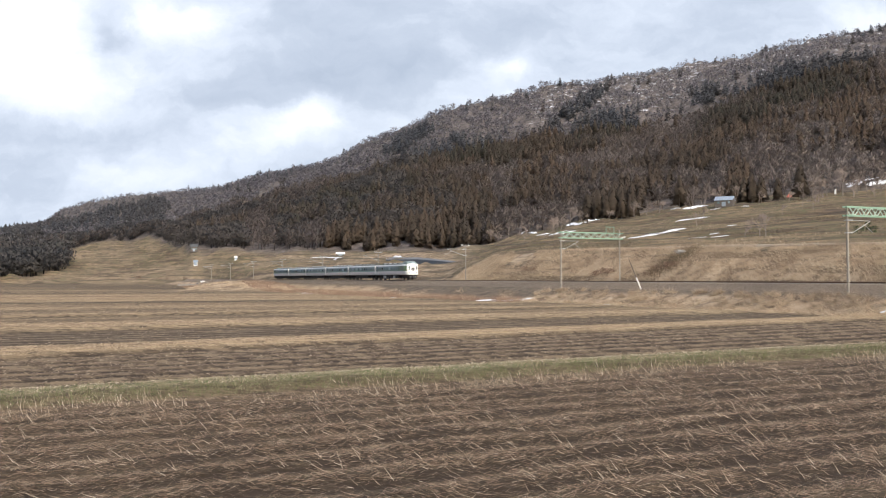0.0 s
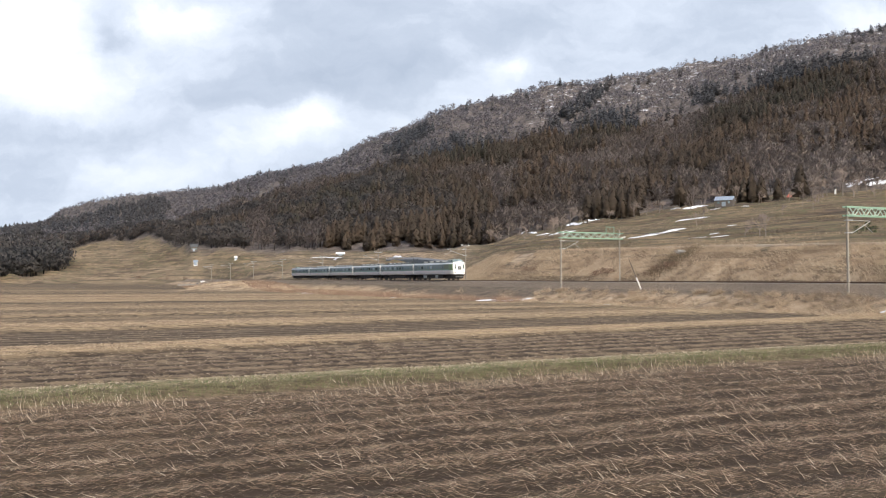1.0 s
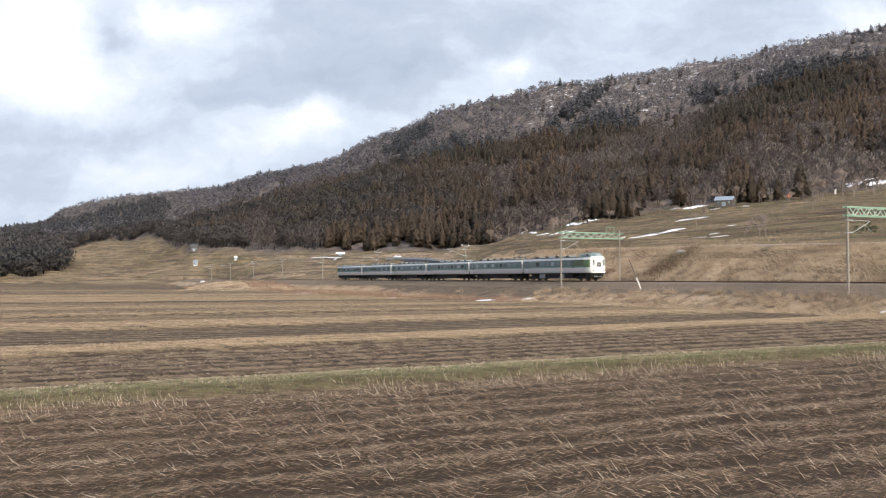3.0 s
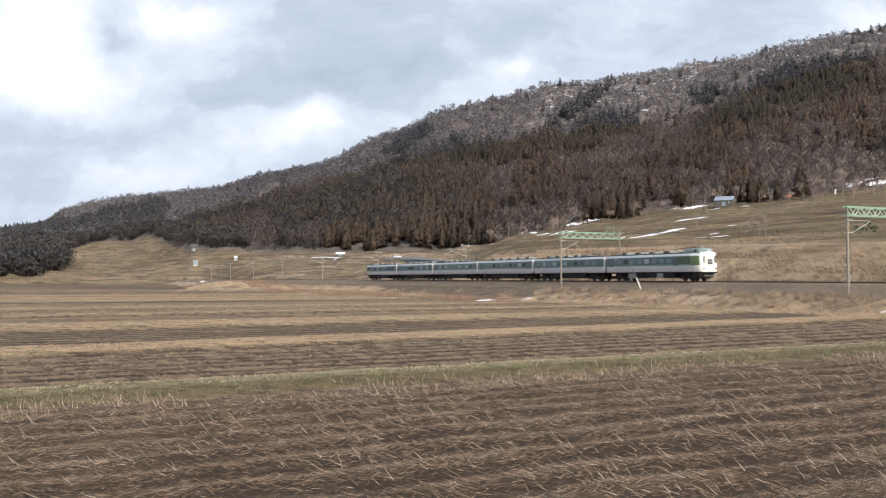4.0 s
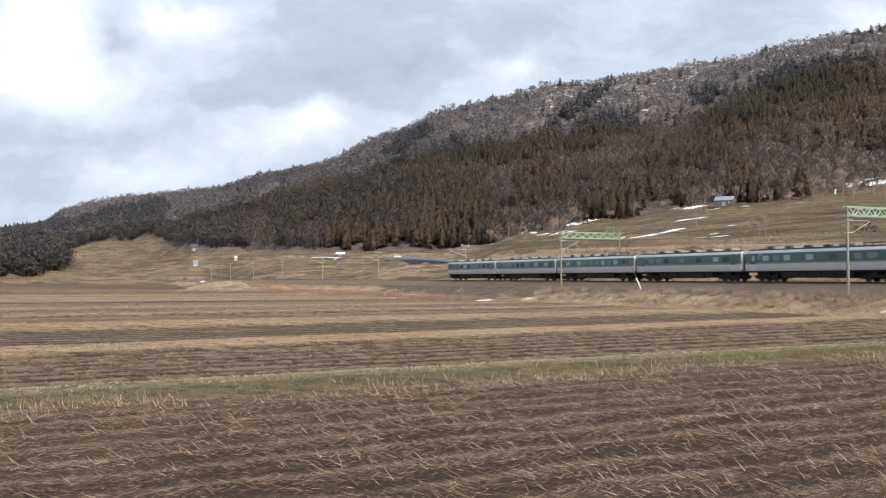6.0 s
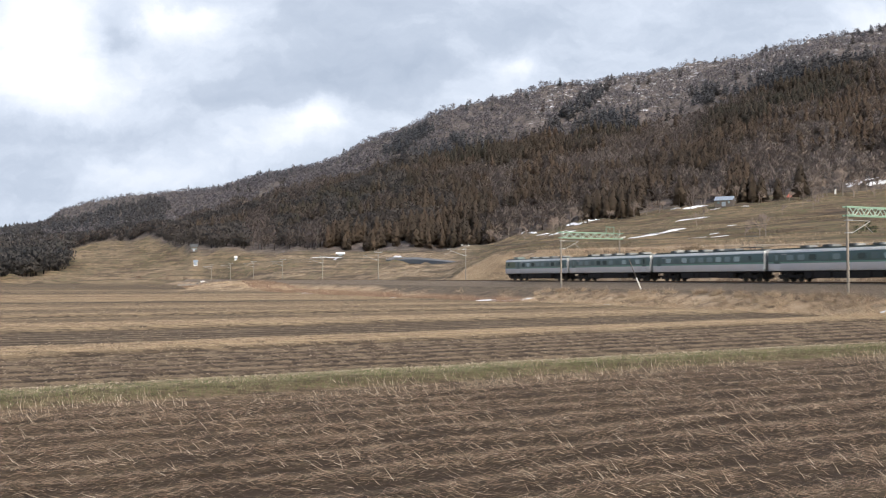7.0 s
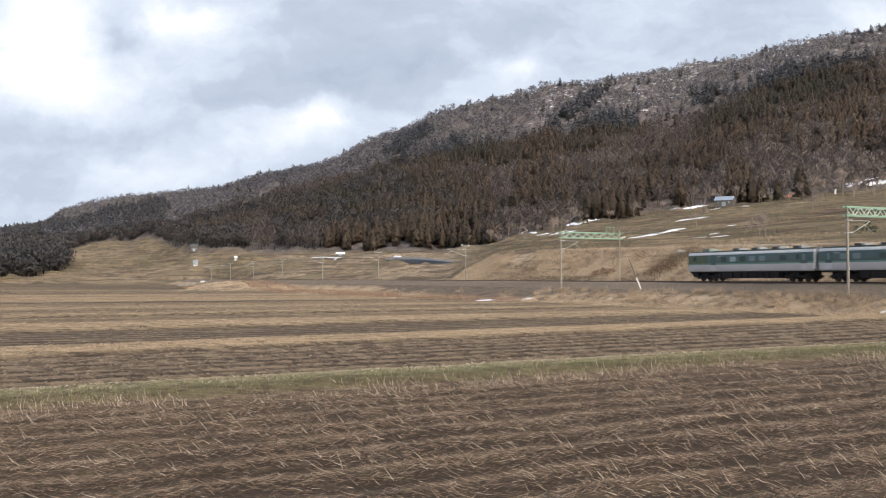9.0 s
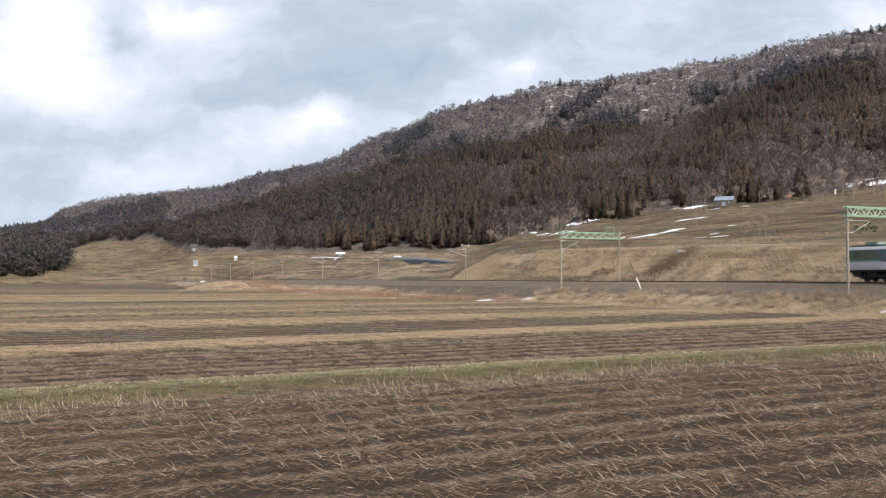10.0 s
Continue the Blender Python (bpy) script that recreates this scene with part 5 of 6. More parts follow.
    up = (u > -0.05) & (n > 96) & (d < foot)
    a = up & (patch > 0.12)
    lay("pasture_tufts", x[a], y[a], 0.25, 0.7, 0.09, (15, 75), math.pi, 1.5, M_STUB, "rough tufts of dry tan pasture grass", "grass", lean=(-0.1, -0.1))
    b = up & (patch < -0.22)
    lay("pasture_weeds", x[b], y[b], 0.25, 0.8, 0.08, (25, 80), math.pi, 1.5, M_WEED, "low dark brown weeds on the pasture slope", "weeds", lean=(-0.1, -0.1))
    # old terraces on the open hillside up the line
    x, y = fan(140000, 430, 900, 0.58)
    u, d = x / y * UNIT, y / UNIT
    foot = np.interp(u, BEARING, FOOT_D)
    z = land(x, y)
    lev = (z / 2.2 + 0.25 * fbm(x * 0.02, y * 0.02, 73)) % 1.0
    up = (u < 0.0) & (d < foot - 6) & (z > 1.5) & ((u > -0.47) | (d < 540))
    a = up & (lev > 0.5) & (lev < 0.9) & (fbm(x * 0.03, y * 0.05, 74) > -0.3)
    lay("terrace_grass", x[a], y[a], 0.4, 0.9, 0.16, (10, 60), math.pi, 1.5, M_BUND, "pale dry grass along old hillside terraces", "grass", lean=(-0.1, -0.1))
    b = up & (lev < 0.3) & (fbm(x * 0.03, y * 0.05, 75) > -0.2)
    lay("terrace_weeds", x[b], y[b], 0.4, 1.0, 0.14, (20, 75), math.pi, 1.5, M_WEED, "dark weeds below old hillside terraces", "weeds", lean=(-0.1, -0.1))
    # drooping tussocks on the crest of the railway bank
    k = 150
    m0, n0 = rng.uniform(37, 114, k), rng.uniform(64.5, 68.3, k)
    m, n = np.repeat(m0, 70) + rng.normal(0, 0.22, k * 70), np.repeat(n0, 70) + rng.normal(0, 0.22, k * 70)
    x, y = T[0] * m + N[0] * n, T[1] * m + N[1] * n
    lay("tussock_grass", x, y, 0.35, 1.05, 0.026, (15, 70), math.pi, 1.6, M_TAN, "drooping pale tussocks on the crest of the bank", "grass", lean=(-0.25, -0.15))


M_WEED = island("dark_weeds", [(0, (0.06, 0.048, 0.034)), (0.6, (0.12, 0.092, 0.062)), (1, (0.19, 0.15, 0.10))], 0.9, 0.1)
build_straw()

# ------------------------------------------------------------------ things beside the line and on the slope
M_BARK = painted("grey_bark", (0.27, 0.23, 0.20), 0.9, 0, 0.5, 0.1, 3)
M_TWIG = painted("brown_twigs", (0.25, 0.205, 0.18), 0.9, 0, 0.3, 0.1, 3)
M_SNOW = Mat("old_snow", 0.6, 0, 0.3)
_n = M_SNOW.noise(M_SNOW.coords(), 1.2, 6, 0.7)
M_SNOW.color(M_SNOW.ramp(_n, [(0.3, (0.62, 0.63, 0.66)), (0.6, (0.84, 0.86, 0.9))])).bump(_n, 0.6, 0.1)
M_SNOW = M_SNOW.m
M_BOARD = painted("dark_weathered_boards", (0.10, 0.085, 0.075), 0.85, 0, 0.4)
M_TIN = painted("blue_grey_tin", (0.25, 0.30, 0.36), 0.5, 0.2, 0.4)
M_BLUE = painted("pale_blue_tin", (0.33, 0.39, 0.47), 0.5, 0.1, 0.6)
M_PLASTER = painted("pale_plaster", (0.72, 0.71, 0.68), 0.8, 0, 0.2)
M_TAR = painted("grey_tarmac", (0.16, 0.175, 0.19), 0.85, 0, 0.4, 0.2, 0.4)


def limb_mesh(name, seed, height, spread, mat, trunk_only):
    """Trunk, or the limbs and twigs, of a leafless tree, as tapered four-sided rods."""
    r = np.random.default_rng(seed)
    rods = []
    trunk = []

    def grow(p, d, length, rad, depth):
        q = p + d * length
        (trunk if depth == 0 else rods).append((p, q, rad, rad * 0.62))
        if depth >= 5:
            return
        for _ in range(3 if depth < 4 else 2):
            nd = d + r.normal(0, spread, 3) + np.array((0, 0, 0.16))
            nd /= np.linalg.norm(nd)
            grow(p + (q - p) * r.uniform(0.55, 1.0), nd, length * r.uniform(0.55, 0.85), max(rad * 0.62, 0.055), depth + 1)

    grow(np.zeros(3), np.array((0, 0, 1.0)), height * 0.34, height * 0.02, 0)
    use = trunk if trunk_only else rods
    v, f = [], []
    for p, q, a, b in use:
        d = (q - p) / np.linalg.norm(q - p)
        s = np.cross(d, (0.31, 0.9, 0.2))
        s /= np.linalg.norm(s)
        t = np.cross(d, s)
        o = len(v)
        k = 6 if trunk_only else 3
        for c, rad in ((p, a), (q, b)):
            for i in range(k):
                g = 2 * math.pi * i / k
                v.append(c + (s * math.cos(g) + t * math.sin(g)) * rad)
        for i in range(k):
            j = (i + 1) % k
            f += [(o + i, o + j, o + k + j), (o + i, o + k + j, o + k + i)]
    return mesh_of(name, np.array(v), np.array(f), mat)


def bare_tree(seed, height, spread=0.38):
    root = new("bare_tree")
    for name, only, mat in (("trunk", True, M_BARK), ("crown", False, M_TWIG)):
        ob = new(name, limb_mesh(name, seed, height, spread, mat, only))
        ob.parent = root
    return tagged(root, "small leafless grey-brown tree on the grassy slope", "tree", "trees on the slope")


def ground_at(x, y, dz=0.0):
    return Vector((x, y, float(land(np.array([x]), np.array([y]))[0]) + dz))


def plant_trees():
    kinds = [bare_tree(3, 7.0), bare_tree(8, 6.0, 0.45), bare_tree(14, 8.0, 0.33)]
    r = random.Random(4)
    spots = [(61.4, 174.8, 0.75), (58.0, 173.2, 0.6), (64.5, 180.2, 0.65), (122.0, 297.0, 0.8), (110.3, 293.1, 0.75), (78.0, 277.2, 0.6), (100.0, 346.5, 0.8), (41.9, 346.5, 0.8), (47.0, 381.2, 1.0), (36.0, 398.5, 1.0),
             (30.0, 485.1, 1.2), (36.0, 496.7, 1.2), (43.0, 508.2, 1.3), (50.0, 479.3, 1.1), (56.0, 462.0, 1.2), (60.0, 456.2, 1.2), (66.0, 485.1, 1.3), (28.0, 525.5, 1.3), (72.0, 467.8, 1.1), (84.0, 456.2, 1.2), (95.0, 448.1, 1.1), (118.0, 429.7, 1.1), (126.0, 438.9, 1.2),
             (142.0, 436.6, 1.2), (150.0, 427.4, 1.0), (160.0, 415.8, 1.1), (172.0, 429.7, 1.2), (185.0, 438.9, 1.3), (190.0, 415.8, 1.1), (200.0, 438.9, 1.3), (212.0, 450.4, 1.3), (205.0, 421.6, 1.1), (141.0, 353.4, 0.7), (155.0, 371.9, 0.7), (176.0, 367.3, 0.9),
             (128.0, 462.0, 1.7), (136.0, 467.8, 1.9), (143.0, 464.3, 1.6), (140.0, 456.2, 1.5), (186.0, 452.8, 1.9), (192.0, 450.4, 2.0), (198.0, 445.8, 1.9), (205.0, 445.8, 1.8), (62.0, 489.7, 1.5), (69.0, 489.7, 1.6), (104.0, 459.7, 1.5), (110.0, 457.4, 1.6)]
    for i, (x, y, s) in enumerate(spots):
        m = Matrix.Translation(ground_at(x, y, -0.15)) @ Matrix.Rotation(r.uniform(0, 6.28), 4, "Z") @ Matrix.Scale(s, 4)
        if i < 3:
            kinds[i].matrix_basis = m
        else:
            ob = copy_thing(kinds[i % 3], m)
            ob.matrix_basis = m


plant_trees()


def cedar_tree(seed, height, label):
    """A single cedar: a tapered trunk and a cone of drooping sprays."""
    root = new("cedar_tree")
    v, f = conifer_shape(170, seed)
    scale = np.array((height * 1.75, height * 1.75, height))
    trunk = new("trunk", mesh_of("trunk", v[:4] * scale * np.array((0.8, 0.8, 1)), f[:3], M_BARK))
    me = leafy("crown", v[4:] * scale + np.array((0, 0, 1.0)), f[3:] - 4, np.array((0, 0, height * 0.4)), M_CEDAR)
    tone = np.random.default_rng(seed).uniform(0.15, 0.45) + np.random.default_rng(seed + 9).normal(0, 0.06, len(v) - 4)
    me.attributes.new("tone", "FLOAT", "POINT").data.foreach_set("value", np.ascontiguousarray(np.clip(tone, 0, 1), np.float32))
    for ob in (trunk, new("crown", me)):
        ob.parent = root
    return tagged(root, label, "tree", "cedars at the wood's edge")


def plant_cedars():
    kinds = [cedar_tree(101 + 7 * k, h, "tall reddish-green cedar at the edge of the wood") for k, h in enumerate((16.0, 14.0, 18.0))]
    r = random.Random(21)
    spots = [(80.5, 467.8), (84.0, 464.3), (88.0, 466.6), (92.0, 463.2), (96.0, 462.0), (75.5, 471.2), (99.5, 468.9), (147.0, 473.6), (155.0, 464.3), (158.5, 462.0), (162.5, 459.7), (151.5, 467.8), (165.5, 466.6), (171.0, 459.7), (181.0, 456.2), (125.0, 475.9), (132.0, 485.1)]
    for i, (x, y) in enumerate(spots):
        m = Matrix.Translation(ground_at(x, y, -0.25)) @ Matrix.Rotation(r.uniform(0, 6.28), 4, "Z") @ Matrix.Scale(r.uniform(0.75, 1.05), 4)
        ob = kinds[i] if i < 3 else copy_thing(kinds[i % 3], m)
        ob.matrix_basis = m


plant_cedars()


def snow_patch(x, y, length, width, turn, seed, thick=0.3):
    """A thin ragged sheet of snow lying on the ground."""
    na, nr = 40, 6
    width *= 0.7
    thick = min(thick, 0.1 * width)
    a = np.linspace(0, 2 * np.pi, na, endpoint=False)
    rag = 1 + 1.1 * fbm(np.cos(a) * 2.3 + seed * 3.1, np.sin(a) * 2.3, seed, 5) + 0.16 * np.sin(a * 7 + seed)
    v = [ground_at(x, y, thick)]
    for k in range(1, nr + 1):
        q = k / nr
        lx, ly = np.cos(a) * rag * q * length / 2, np.sin(a) * rag * q * width / 2
        px, py = x + lx * math.cos(turn) - ly * math.sin(turn), y + lx * math.sin(turn) + ly * math.cos(turn)
        h = thick * (1 - q ** 4) - 0.06 * (q == 1.0)
        pz = land(px, py) + h
        v += list(zip(px, py, pz))
    f = [(0, 1 + i, 1 + (i + 1) % na) for i in range(na)]
    for k in range(nr - 1):
        o = 1 + k * na
        for i in range(na):
            j = (i + 1) % na
            f += [(o + i, o + na + i, o + na + j), (o + i, o + na + j, o + j)]
    me = mesh_of("snow_patch", np.array([tuple(p) for p in v]), np.array(f), M_SNOW, True)
    tagged(new("snow_patch", me), "ragged thin patch of old white snow on grass", "snow", "snow patches")


SNOW_BY_THE_WOOD = ((48.0, 556, 8, 8, 0.1), (50.0, 497, 5, 9, 0.0), (52.0, 462, 8, 12, 0.0), (51.5, 432, 8, 10, 0.0), (52.0, 408, 9, 8, 0.0), (53.0, 384, 6, 5, 0.1), (72.5, 497, 7, 12, 0.0), (77.0, 494, 9, 11, 0.1),
                    (83.0, 499, 6, 8, 0.3), (90.5, 506, 6, 8, 0.3), (97.0, 518, 5, 8, 0.3), (102.5, 534, 6, 8, 0.3), (124.5, 474, 11, 8, 0.1), (121.0, 436, 12, 6, 0.1), (128.0, 424, 5, 5, 0.2), (137.5, 409, 3, 3, 0.1))
SNOW_ON_THE_SLOPE = ((53.0, 236, 9, 3.2, 0.5), (58.5, 241, 9, 3.6, 0.5), (64.0, 248, 7, 3.0, 0.5), (92.0, 339, 8, 4.5, 0.4), (99.5, 349, 9, 5.0, 0.4), (63.3, 211.5, 3.4, 1.8, 0.6), (60.9, 198, 3.8, 1.6, 0.2), (58.0, 205, 4.5, 1.2, 0.5),
                     (80.3, 251.6, 3.0, 1.6, 0.5), (41.4, 149.7, 1.2, 0.7, 0.2), (229, 502, 9, 6, 0.4), (236, 503, 10, 6, 0.4), (246, 510, 12, 7, 0.4), (238, 497, 9, 4, 0.4), (245, 498, 8, 4, 0.3))
SNOW_BY_THE_LINE = ((6.6, 134.1, 3.6, 1.8, 0.1), (10.1, 129.5, 4.8, 2.0, 0.1), (-30.4, 198.7, 1.3, 1.8, 0.4), (-29.0, 197.5, 0.9, 1.2, 0.2), (37.1, 75.5, 1.5, 0.9, 0.3), (-25.9, 487, 8, 14, 0.4), (-70.0, 536, 12, 8, 0.2), (-61.0, 530, 6, 10, 0.3),
                    (19.2, 105.4, 0.7, 0.5, 0.2), (-8.6, 156.6, 0.9, 0.8, 0), (-127.4, 311.7, 0.9, 0.9, 0.1))
for i, (x, y, l, w, t) in enumerate(SNOW_BY_THE_WOOD + SNOW_ON_THE_SLOPE + SNOW_BY_THE_LINE):
    snow_patch(x, y, l, w, t, i)


def shed(x, y, turn, length, depth, height, wall, roof, label, name="shed", snow=False):
    """A small gabled building: walls, two roof slopes, a door and windows."""
    root = new(name)
    bm = bmesh.new()
    h, l, d = height * 0.62, length / 2, depth / 2
    vs = [bm.verts.new(p) for p in ((-l, -d, -0.6), (l, -d, -0.6), (l, d, -0.6), (-l, d, -0.6), (-l, -d, h), (l, -d, h), (l, d, h), (-l, d, h), (-l, 0, height), (l, 0, height))]
    for q in ((0, 1, 5, 4), (2, 3, 7, 6), (1, 2, 6, 9, 5), (3, 0, 4, 8, 7), (4, 5, 9, 8), (6, 7, 8, 9), (3, 2, 1, 0)):
        bm.faces.new([vs[i] for i in q])
    part("wall", bm, wall, root)
    for s in (-1, 1):
        bm = bmesh.new()
        a, b = Vector((0, s * 0.02, height + 0.12)), Vector((0, s * (d + 0.45), h - 0.12))
        q = [bm.verts.new((x_, p.y, p.z + o)) for o in (0, 0.14) for p in (a, b) for x_ in (-l - 0.35, l + 0.35)]
        for k in ((0, 1, 3, 2), (4, 5, 7, 6), (0, 1, 5, 4), (2, 3, 7, 6), (0, 2, 6, 4), (1, 3, 7, 5)):
            bm.faces.new([q[i] for i in k])
        bmesh.ops.recalc_face_normals(bm, faces=bm.faces[:])
        part("roof", bm, roof, root)
    bm = bmesh.new()
    box(bm, -0.9, 0.9, -d - 0.05, -d, 0, min(2.0, h - 0.1))
    part("door", bm, M_TIN, root)
    for wx in (-l * 0.6, l * 0.6):
        bm = bmesh.new()
        box(bm, wx - 0.5, wx + 0.5, -d - 0.04, -d, h * 0.45, h * 0.8)
        part("window", bm, M_GLASS, root)
    root.matrix_basis = Matrix.Translation(ground_at(x, y, 0.1)) @ Matrix.Rotation(turn, 4, "Z")
    return tagged(root, label, "shed")


shed(133.0, 425.0, -0.5, 8.0, 5.5, 4.6, M_BOARD, M_BLUE, "dark board shed with a pale blue tin roof below the woods")
shed(-188.0, 681.5, 0.2, 5.0, 4.0, 5.0, M_BOARD, M_DARK_UNIT, "dark wooden hut with a grey tin roof by the trees")
shed(-174.0, 635.2, 0.1, 2.4, 2.2, 3.4, M_PLASTER, M_TIN, "small white plastered store on the terraces")
shed(-63.2, 555.6, 0.1, 5.0, 3.0, 2.0, M_BOARD, M_SNOW, "low dark shed with snow on its roof")
shed(-138.7, 603.7, 0.4, 1.5, 1.5, 2.2, M_PLASTER, M_PLASTER, "small white hut beside the distant track")


def yard():
    """A grey paved apron lying on the slope below the wood, as a sheet with a rim."""
    k = 14
    across = np.linspace(0, 1, k)
    low_x, low_y = np.interp(across, (0, 0.5, 1), (-28.5, -11.6, 7)), np.interp(across, (0, 0.5, 1), (448, 418, 338))
    v = []
    for q in (0, 0.33, 0.66, 1):
        for x, y, reach in zip(low_x, low_y, np.interp(across, (0, 0.5, 1), (38, 32, 12))):
            v.append((x, y + q * reach))
    xy = np.array(v)
    form = np.stack([xy[:, 0], xy[:, 1], np.ones(len(xy))], -1)
    level = form @ np.linalg.lstsq(form, land(xy[:, 0], xy[:, 1]), rcond=None)[0] + 0.7
    v = [(x, y, z) for (x, y), z in zip(v, level)]
    v += [(x, y, z - 2.0) for x, y, z in v[:k]]
    f = [(r * k + i, r * k + i + 1, (r + 1) * k + i + 1, (r + 1) * k + i) for r in range(3) for i in range(k - 1)]
    f += [(4 * k + i, 4 * k + i + 1, i + 1, i) for i in range(k - 1)]
    ob = new("paved_yard", mesh_of("paved_yard", np.array(v), np.array(f), M_TAR))
    tagged(ob, "sloping blue-grey paved yard below the wood", "yard", kind="structure")


yard()


def footpath():
    """A narrow pale dirt path along the top of the cutting."""
    v, f = [], []
    for i in range(60):
        m = 36 + i * 1.75
        n = 95.6 + 0.5 * math.sin(m * 0.11)
        for dn in (-0.3, 0.3):
            x, y = T[0] * m + N[0] * (n + dn), T[1] * m + N[1] * (n + dn)
            v.append(tuple(ground_at(x, y, 0.12 + 0.12 * (dn > 0))))
        for dn in (-0.34, 0.34):
            x, y = T[0] * m + N[0] * (n + dn), T[1] * m + N[1] * (n + dn)
            v.append(tuple(ground_at(x, y, -0.3)))
    for i in range(59):
        a, b = 4 * i, 4 * i + 4
        f += [(a, b, b + 1, a + 1), (a + 2, b + 2, b, a), (a + 1, b + 1, b + 3, a + 3)]
    me = mesh_of("footpath", np.array(v), np.array(f), M_PATH, True)
    tagged(new("footpath", me), "narrow pale dirt path above the cutting", "path", kind="structure")


M_PATH = painted("pale_dirt", (0.40, 0.34, 0.26), 0.95, 0, 0.5, 0.1, 0.7)
footpath()


def tarpaulin():
    """A small red sheet thrown over a heap beside the woods."""
    n = 9
    v = []
    for j in range(n):
        for i in range(n):
            a, b = i / (n - 1) * 2 - 1, j / (n - 1) * 2 - 1
            h = max(0.0, 1 - max(abs(a), abs(b)) ** 2) * (1.9 + 0.4 * math.sin(5 * a + 2 * b))
            v.append((a * 1.5, b * 1.1, h - 0.1))
    f = [(j * n + i, j * n + i + 1, (j + 1) * n + i + 1, (j + 1) * n + i) for j in range(n - 1) for i in range(n - 1)]
    ob = new("tarpaulin", mesh_of("tarpaulin", np.array(v), np.array(f), M_RED, True))
    ob.matrix_basis = Matrix.Translation(ground_at(183.0, 475.9, 0.0))
    tagged(ob, "faded red tarpaulin over a heap by the wood", "tarpaulin")


M_RED = painted("faded_red_sheet", (0.45, 0.13, 0.09), 0.7, 0, 0.3)
tarpaulin()


def marker_post():
    root = new("marker_post")
    bm = bmesh.new()
    tube(bm, (0, 0, -0.5), (0, 0, 1.45), 0.09, sides=10)
    part("lower_post", bm, M_PLASTER, root, "white painted lower half")
    bm = bmesh.new()
    tube(bm, (0, 0, 1.45), (0, 0, 3.9), 0.05, 0.04, sides=10)
    part("upper_post", bm, M_BOARD, root, "dark upper half")
    root.matrix_basis = Matrix.Translation(ground_at(25.2, 115.2, 0.15)) @ Matrix.Rotation(radians(-22), 4, "Y")
    tagged(root, "leaning black and white marker post beside the track", "post")


marker_post()


def stone_heap():
    """A few field stones dumped at the corner of the paddies."""
    r = random.Random(17)
    for i in range(11):
        bm = bmesh.new()
        bmesh.ops.create_icosphere(bm, subdivisions=2, radius=1.0)
        size = Vector((r.uniform(0.7, 1.5), r.uniform(0.6, 1.2), r.uniform(0.4, 0.8)))
        for v in bm.verts:
            lump = 1 + 0.22 * math.sin(3.1 * v.co.x + i) * math.cos(2.7 * v.co.y - i) + r.uniform(-0.08, 0.08)
            v.co = Vector((v.co.x * size.x, v.co.y * size.y, v.co.z * size.z)) * lump
        ob = part("field_stone", bm, M_PLASTER if i in (3, 8) else M_CONCRETE)
        x, y = -107 + r.uniform(-9, 10), 398 + r.uniform(-12, 12)
        ob.matrix_basis = Matrix.Translation(ground_at(x, y, 0.2)) @ Matrix.Rotation(r.uniform(0, 6.28), 4, "Z")
        tagged(ob, "pale weathered field stone in a heap" if i in (3, 8) else "rough grey field stone dumped at the corner of the paddies", "stone", "stones in a heap")


stone_heap()


def culvert():
    """Broken concrete slabs of a drain mouth at the head of the gully."""
    root = new("culvert")
    for dx, turn, w in ((-0.6, 18, 0.9), (0.5, -14, 0.8), (0.1, 4, 1.3)):
        bm = bmesh.new()
        box(bm, -w / 2, w / 2, -0.4, 0.4, 0.0, 0.18, 0.03)
        slab = part("slab", bm, M_PALE_CONCRETE, root)
        slab.matrix_basis = pose(dx, 0.3 * dx, 0.1 + 0.2 * (dx == 0.1), 25, turn, turn * 2)
    root.matrix_basis = Matrix.Translation(ground_at(37.5, 142.1, 0.1))
    tagged(root, "broken pale concrete slabs of a drain mouth", "culvert")


M_PALE_CONCRETE = painted("pale_concrete", (0.34, 0.325, 0.30), 0.9, 0, 0.5, 0.2, 0.8)
culvert()


def wrapped_stake():
    """A stake wrapped in white sheeting at the edge of the wood."""
    root = new("wrapped_stake")
    bm = bmesh.new()
    tube(bm, (0, 0, -0.4), (0, 0, 1.0), 0.12, sides=8)
    part("stake", bm, M_BARK, root)
    bm = bmesh.new()
    tube(bm, (0, 0, 0.9), (0.15, 0, 3.2), 0.5, 0.34, sides=9)
    part("sheeting", bm, M_PLASTER, root, "white plastic sheeting")
    root.matrix_basis = Matrix.Translation(ground_at(187.1, 429.6))
    tagged(root, "stake wrapped in white sheeting by the wood", "stake")


wrapped_stake()


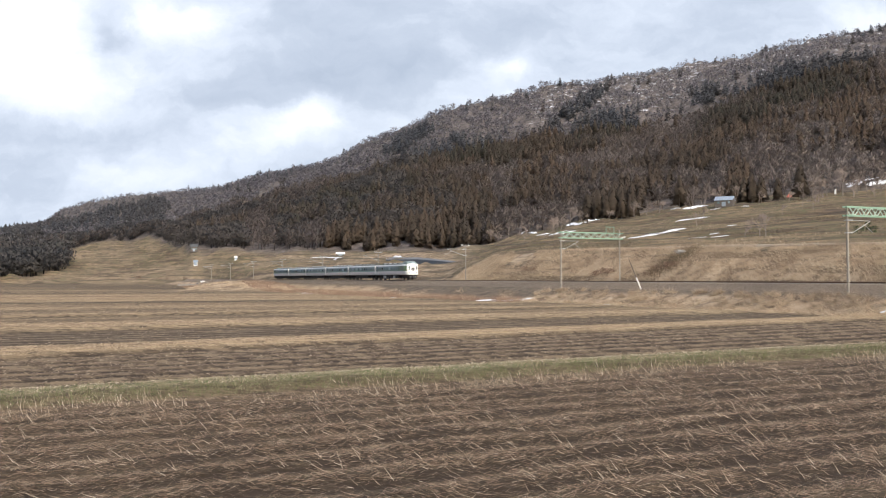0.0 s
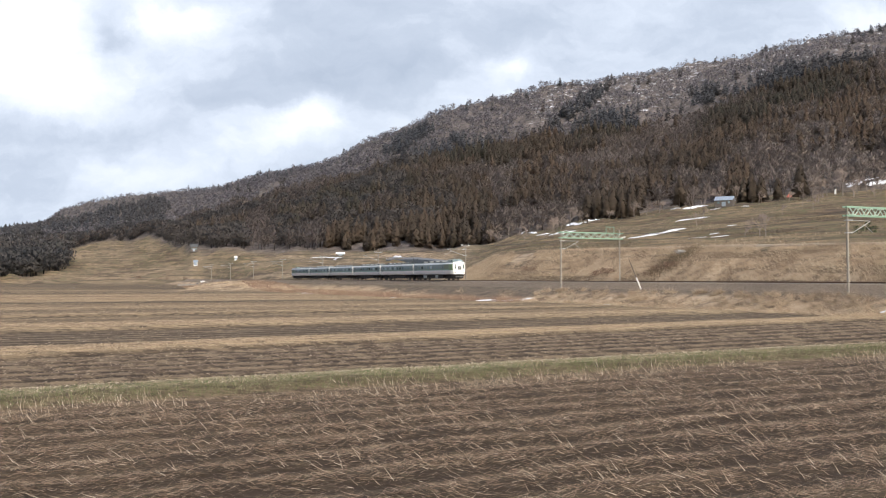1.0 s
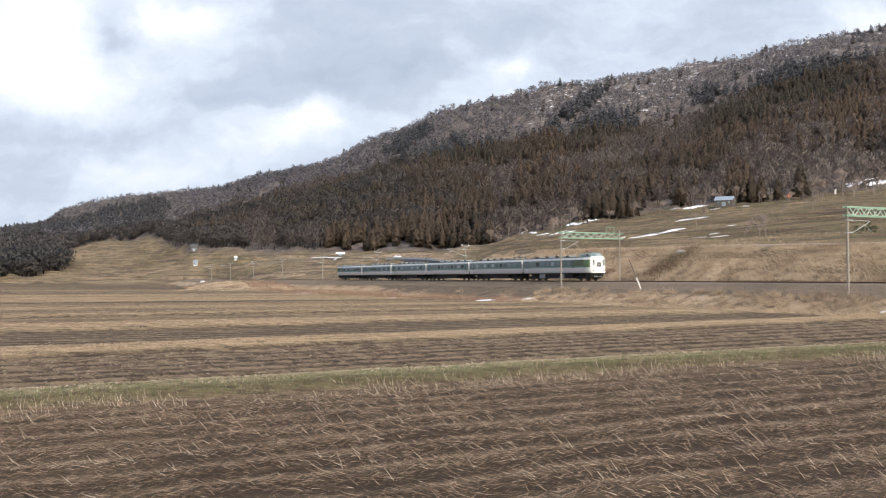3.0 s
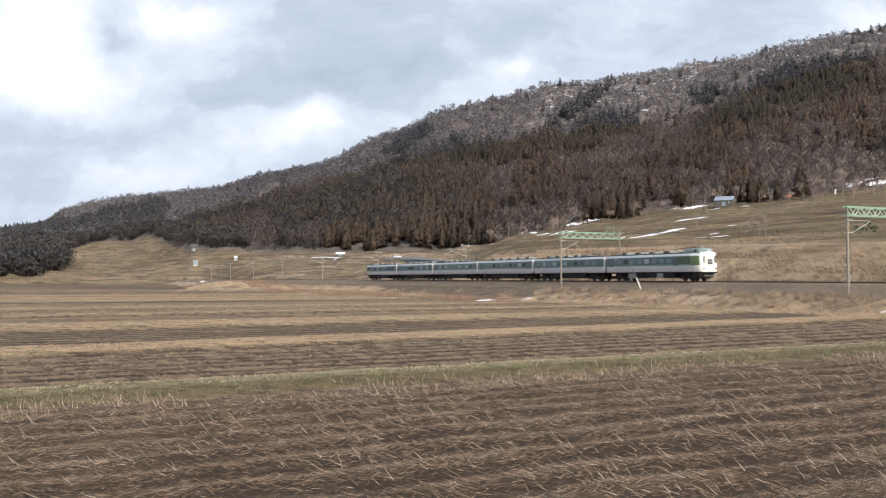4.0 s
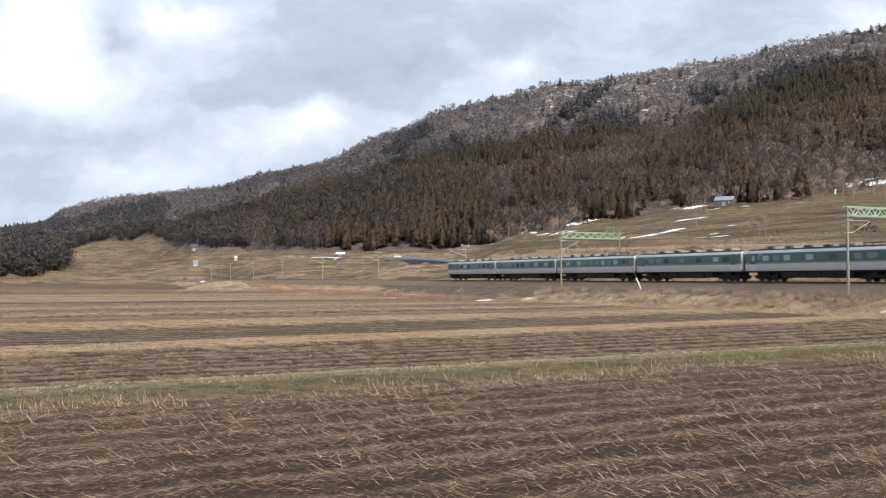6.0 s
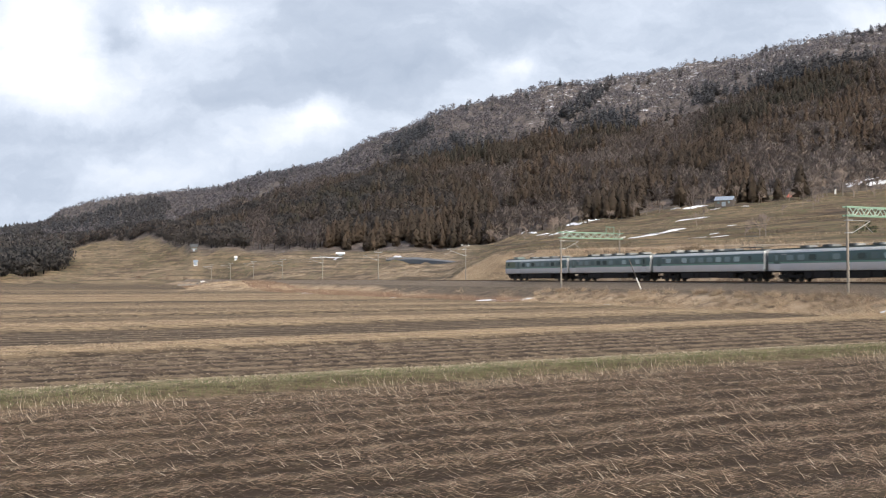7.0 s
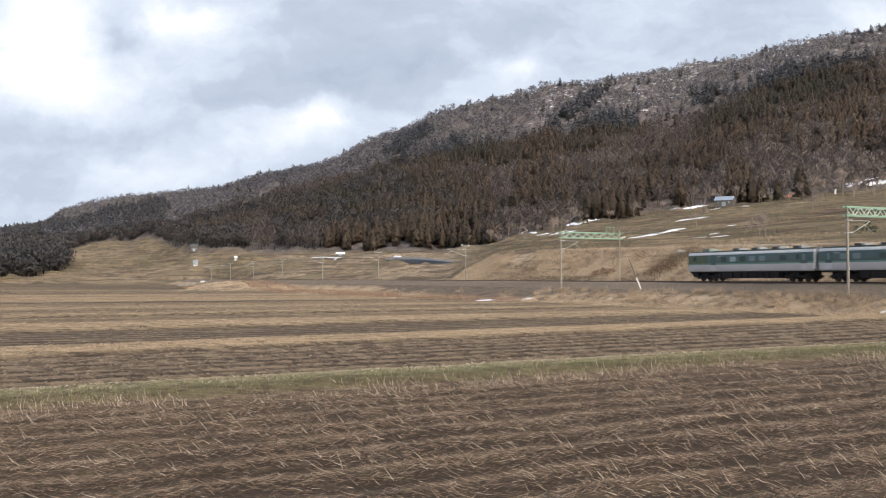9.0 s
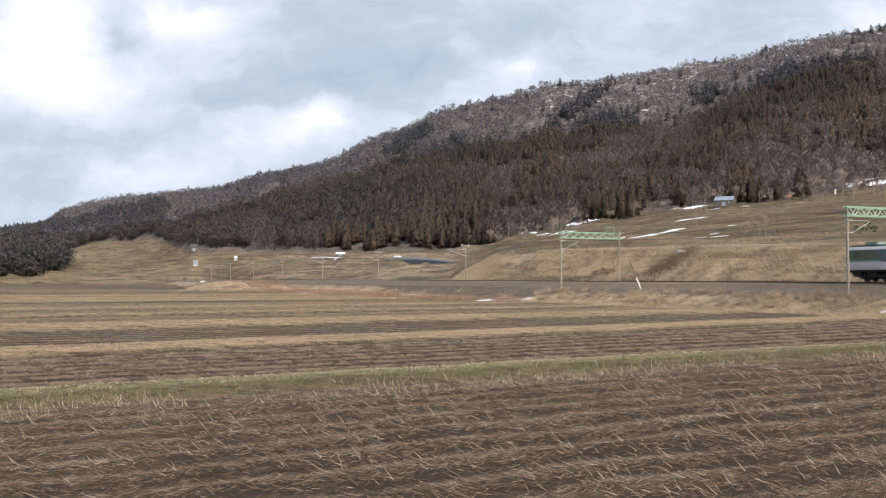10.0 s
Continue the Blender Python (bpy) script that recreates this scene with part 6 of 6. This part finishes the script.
def shrub(seed):
    v, f = bare_shape(160, seed)
    me = mesh_of("shrub", v * np.array((2.2, 2.2, 1.0)) - np.array((0, 0, 0.25)), f, M_SCRUB)
    return tagged(new("shrub", me), "low tangled brown leafless shrub on the railway bank", "shrub", "shrubs on the banks")


def plant_shrubs():
    kinds = [shrub(31), shrub(32)]
    r = random.Random(9)
    spots = [(25.7, 151.6, 2.0), (26.7, 150.3, 2.2), (27.6, 148.9, 1.8), (32.7, 138.9, 1.9), (34.0, 137.6, 2.2), (35.0, 137.1, 1.8), (31.4, 138.7, 1.6), (16.1, 176.7, 1.9), (17.4, 173.5, 1.7),
             (-206.0, 612.1, 4), (-150.0, 554.4, 2.5), (-158.0, 566.0, 2.5), (-165.0, 577.5, 3), (-140.0, 542.9, 2), (-178.0, 583.3, 2.5), (-186.0, 594.8, 2.5), (-132.0, 522.1, 2)]
    for i, (x, y, s) in enumerate(spots):
        m = Matrix.Translation(ground_at(x, y, -0.35)) @ Matrix.Rotation(r.uniform(0, 6.28), 4, "Z") @ Matrix.Scale(s, 4)
        if i < 2:
            kinds[i].matrix_basis = m
        else:
            copy_thing(kinds[i % 2], m).matrix_basis = m



def evergreen_bushes():
    v, f = round_shape(90, 7)
    me = mesh_of("evergreen_bush", v * np.array((1.3, 1.3, 1.0)) - np.array((0, 0, 0.05)), f, M_BUSH)
    for i, (x, y, s) in enumerate(((72.6, 158.0, 1.7), (77.7, 167.1, 1.4), (79.5, 169.1, 2.2), (74.6, 157.1, 1.5), (75.0, 156.3, 1.6))):
        ob = tagged(new("evergreen_bush", me), "small dark green clipped bush on the grassy slope", "bush", "row of evergreen bushes")
        ob.matrix_basis = Matrix.Translation(ground_at(x, y, -0.1)) @ Matrix.Rotation(i * 1.3, 4, "Z") @ Matrix.Scale(s, 4)


M_BUSH = island("bush_leaves", [(0, (0.03, 0.04, 0.022)), (0.6, (0.055, 0.07, 0.035)), (1, (0.09, 0.10, 0.055))])
evergreen_bushes()
plant_shrubs()

motions()
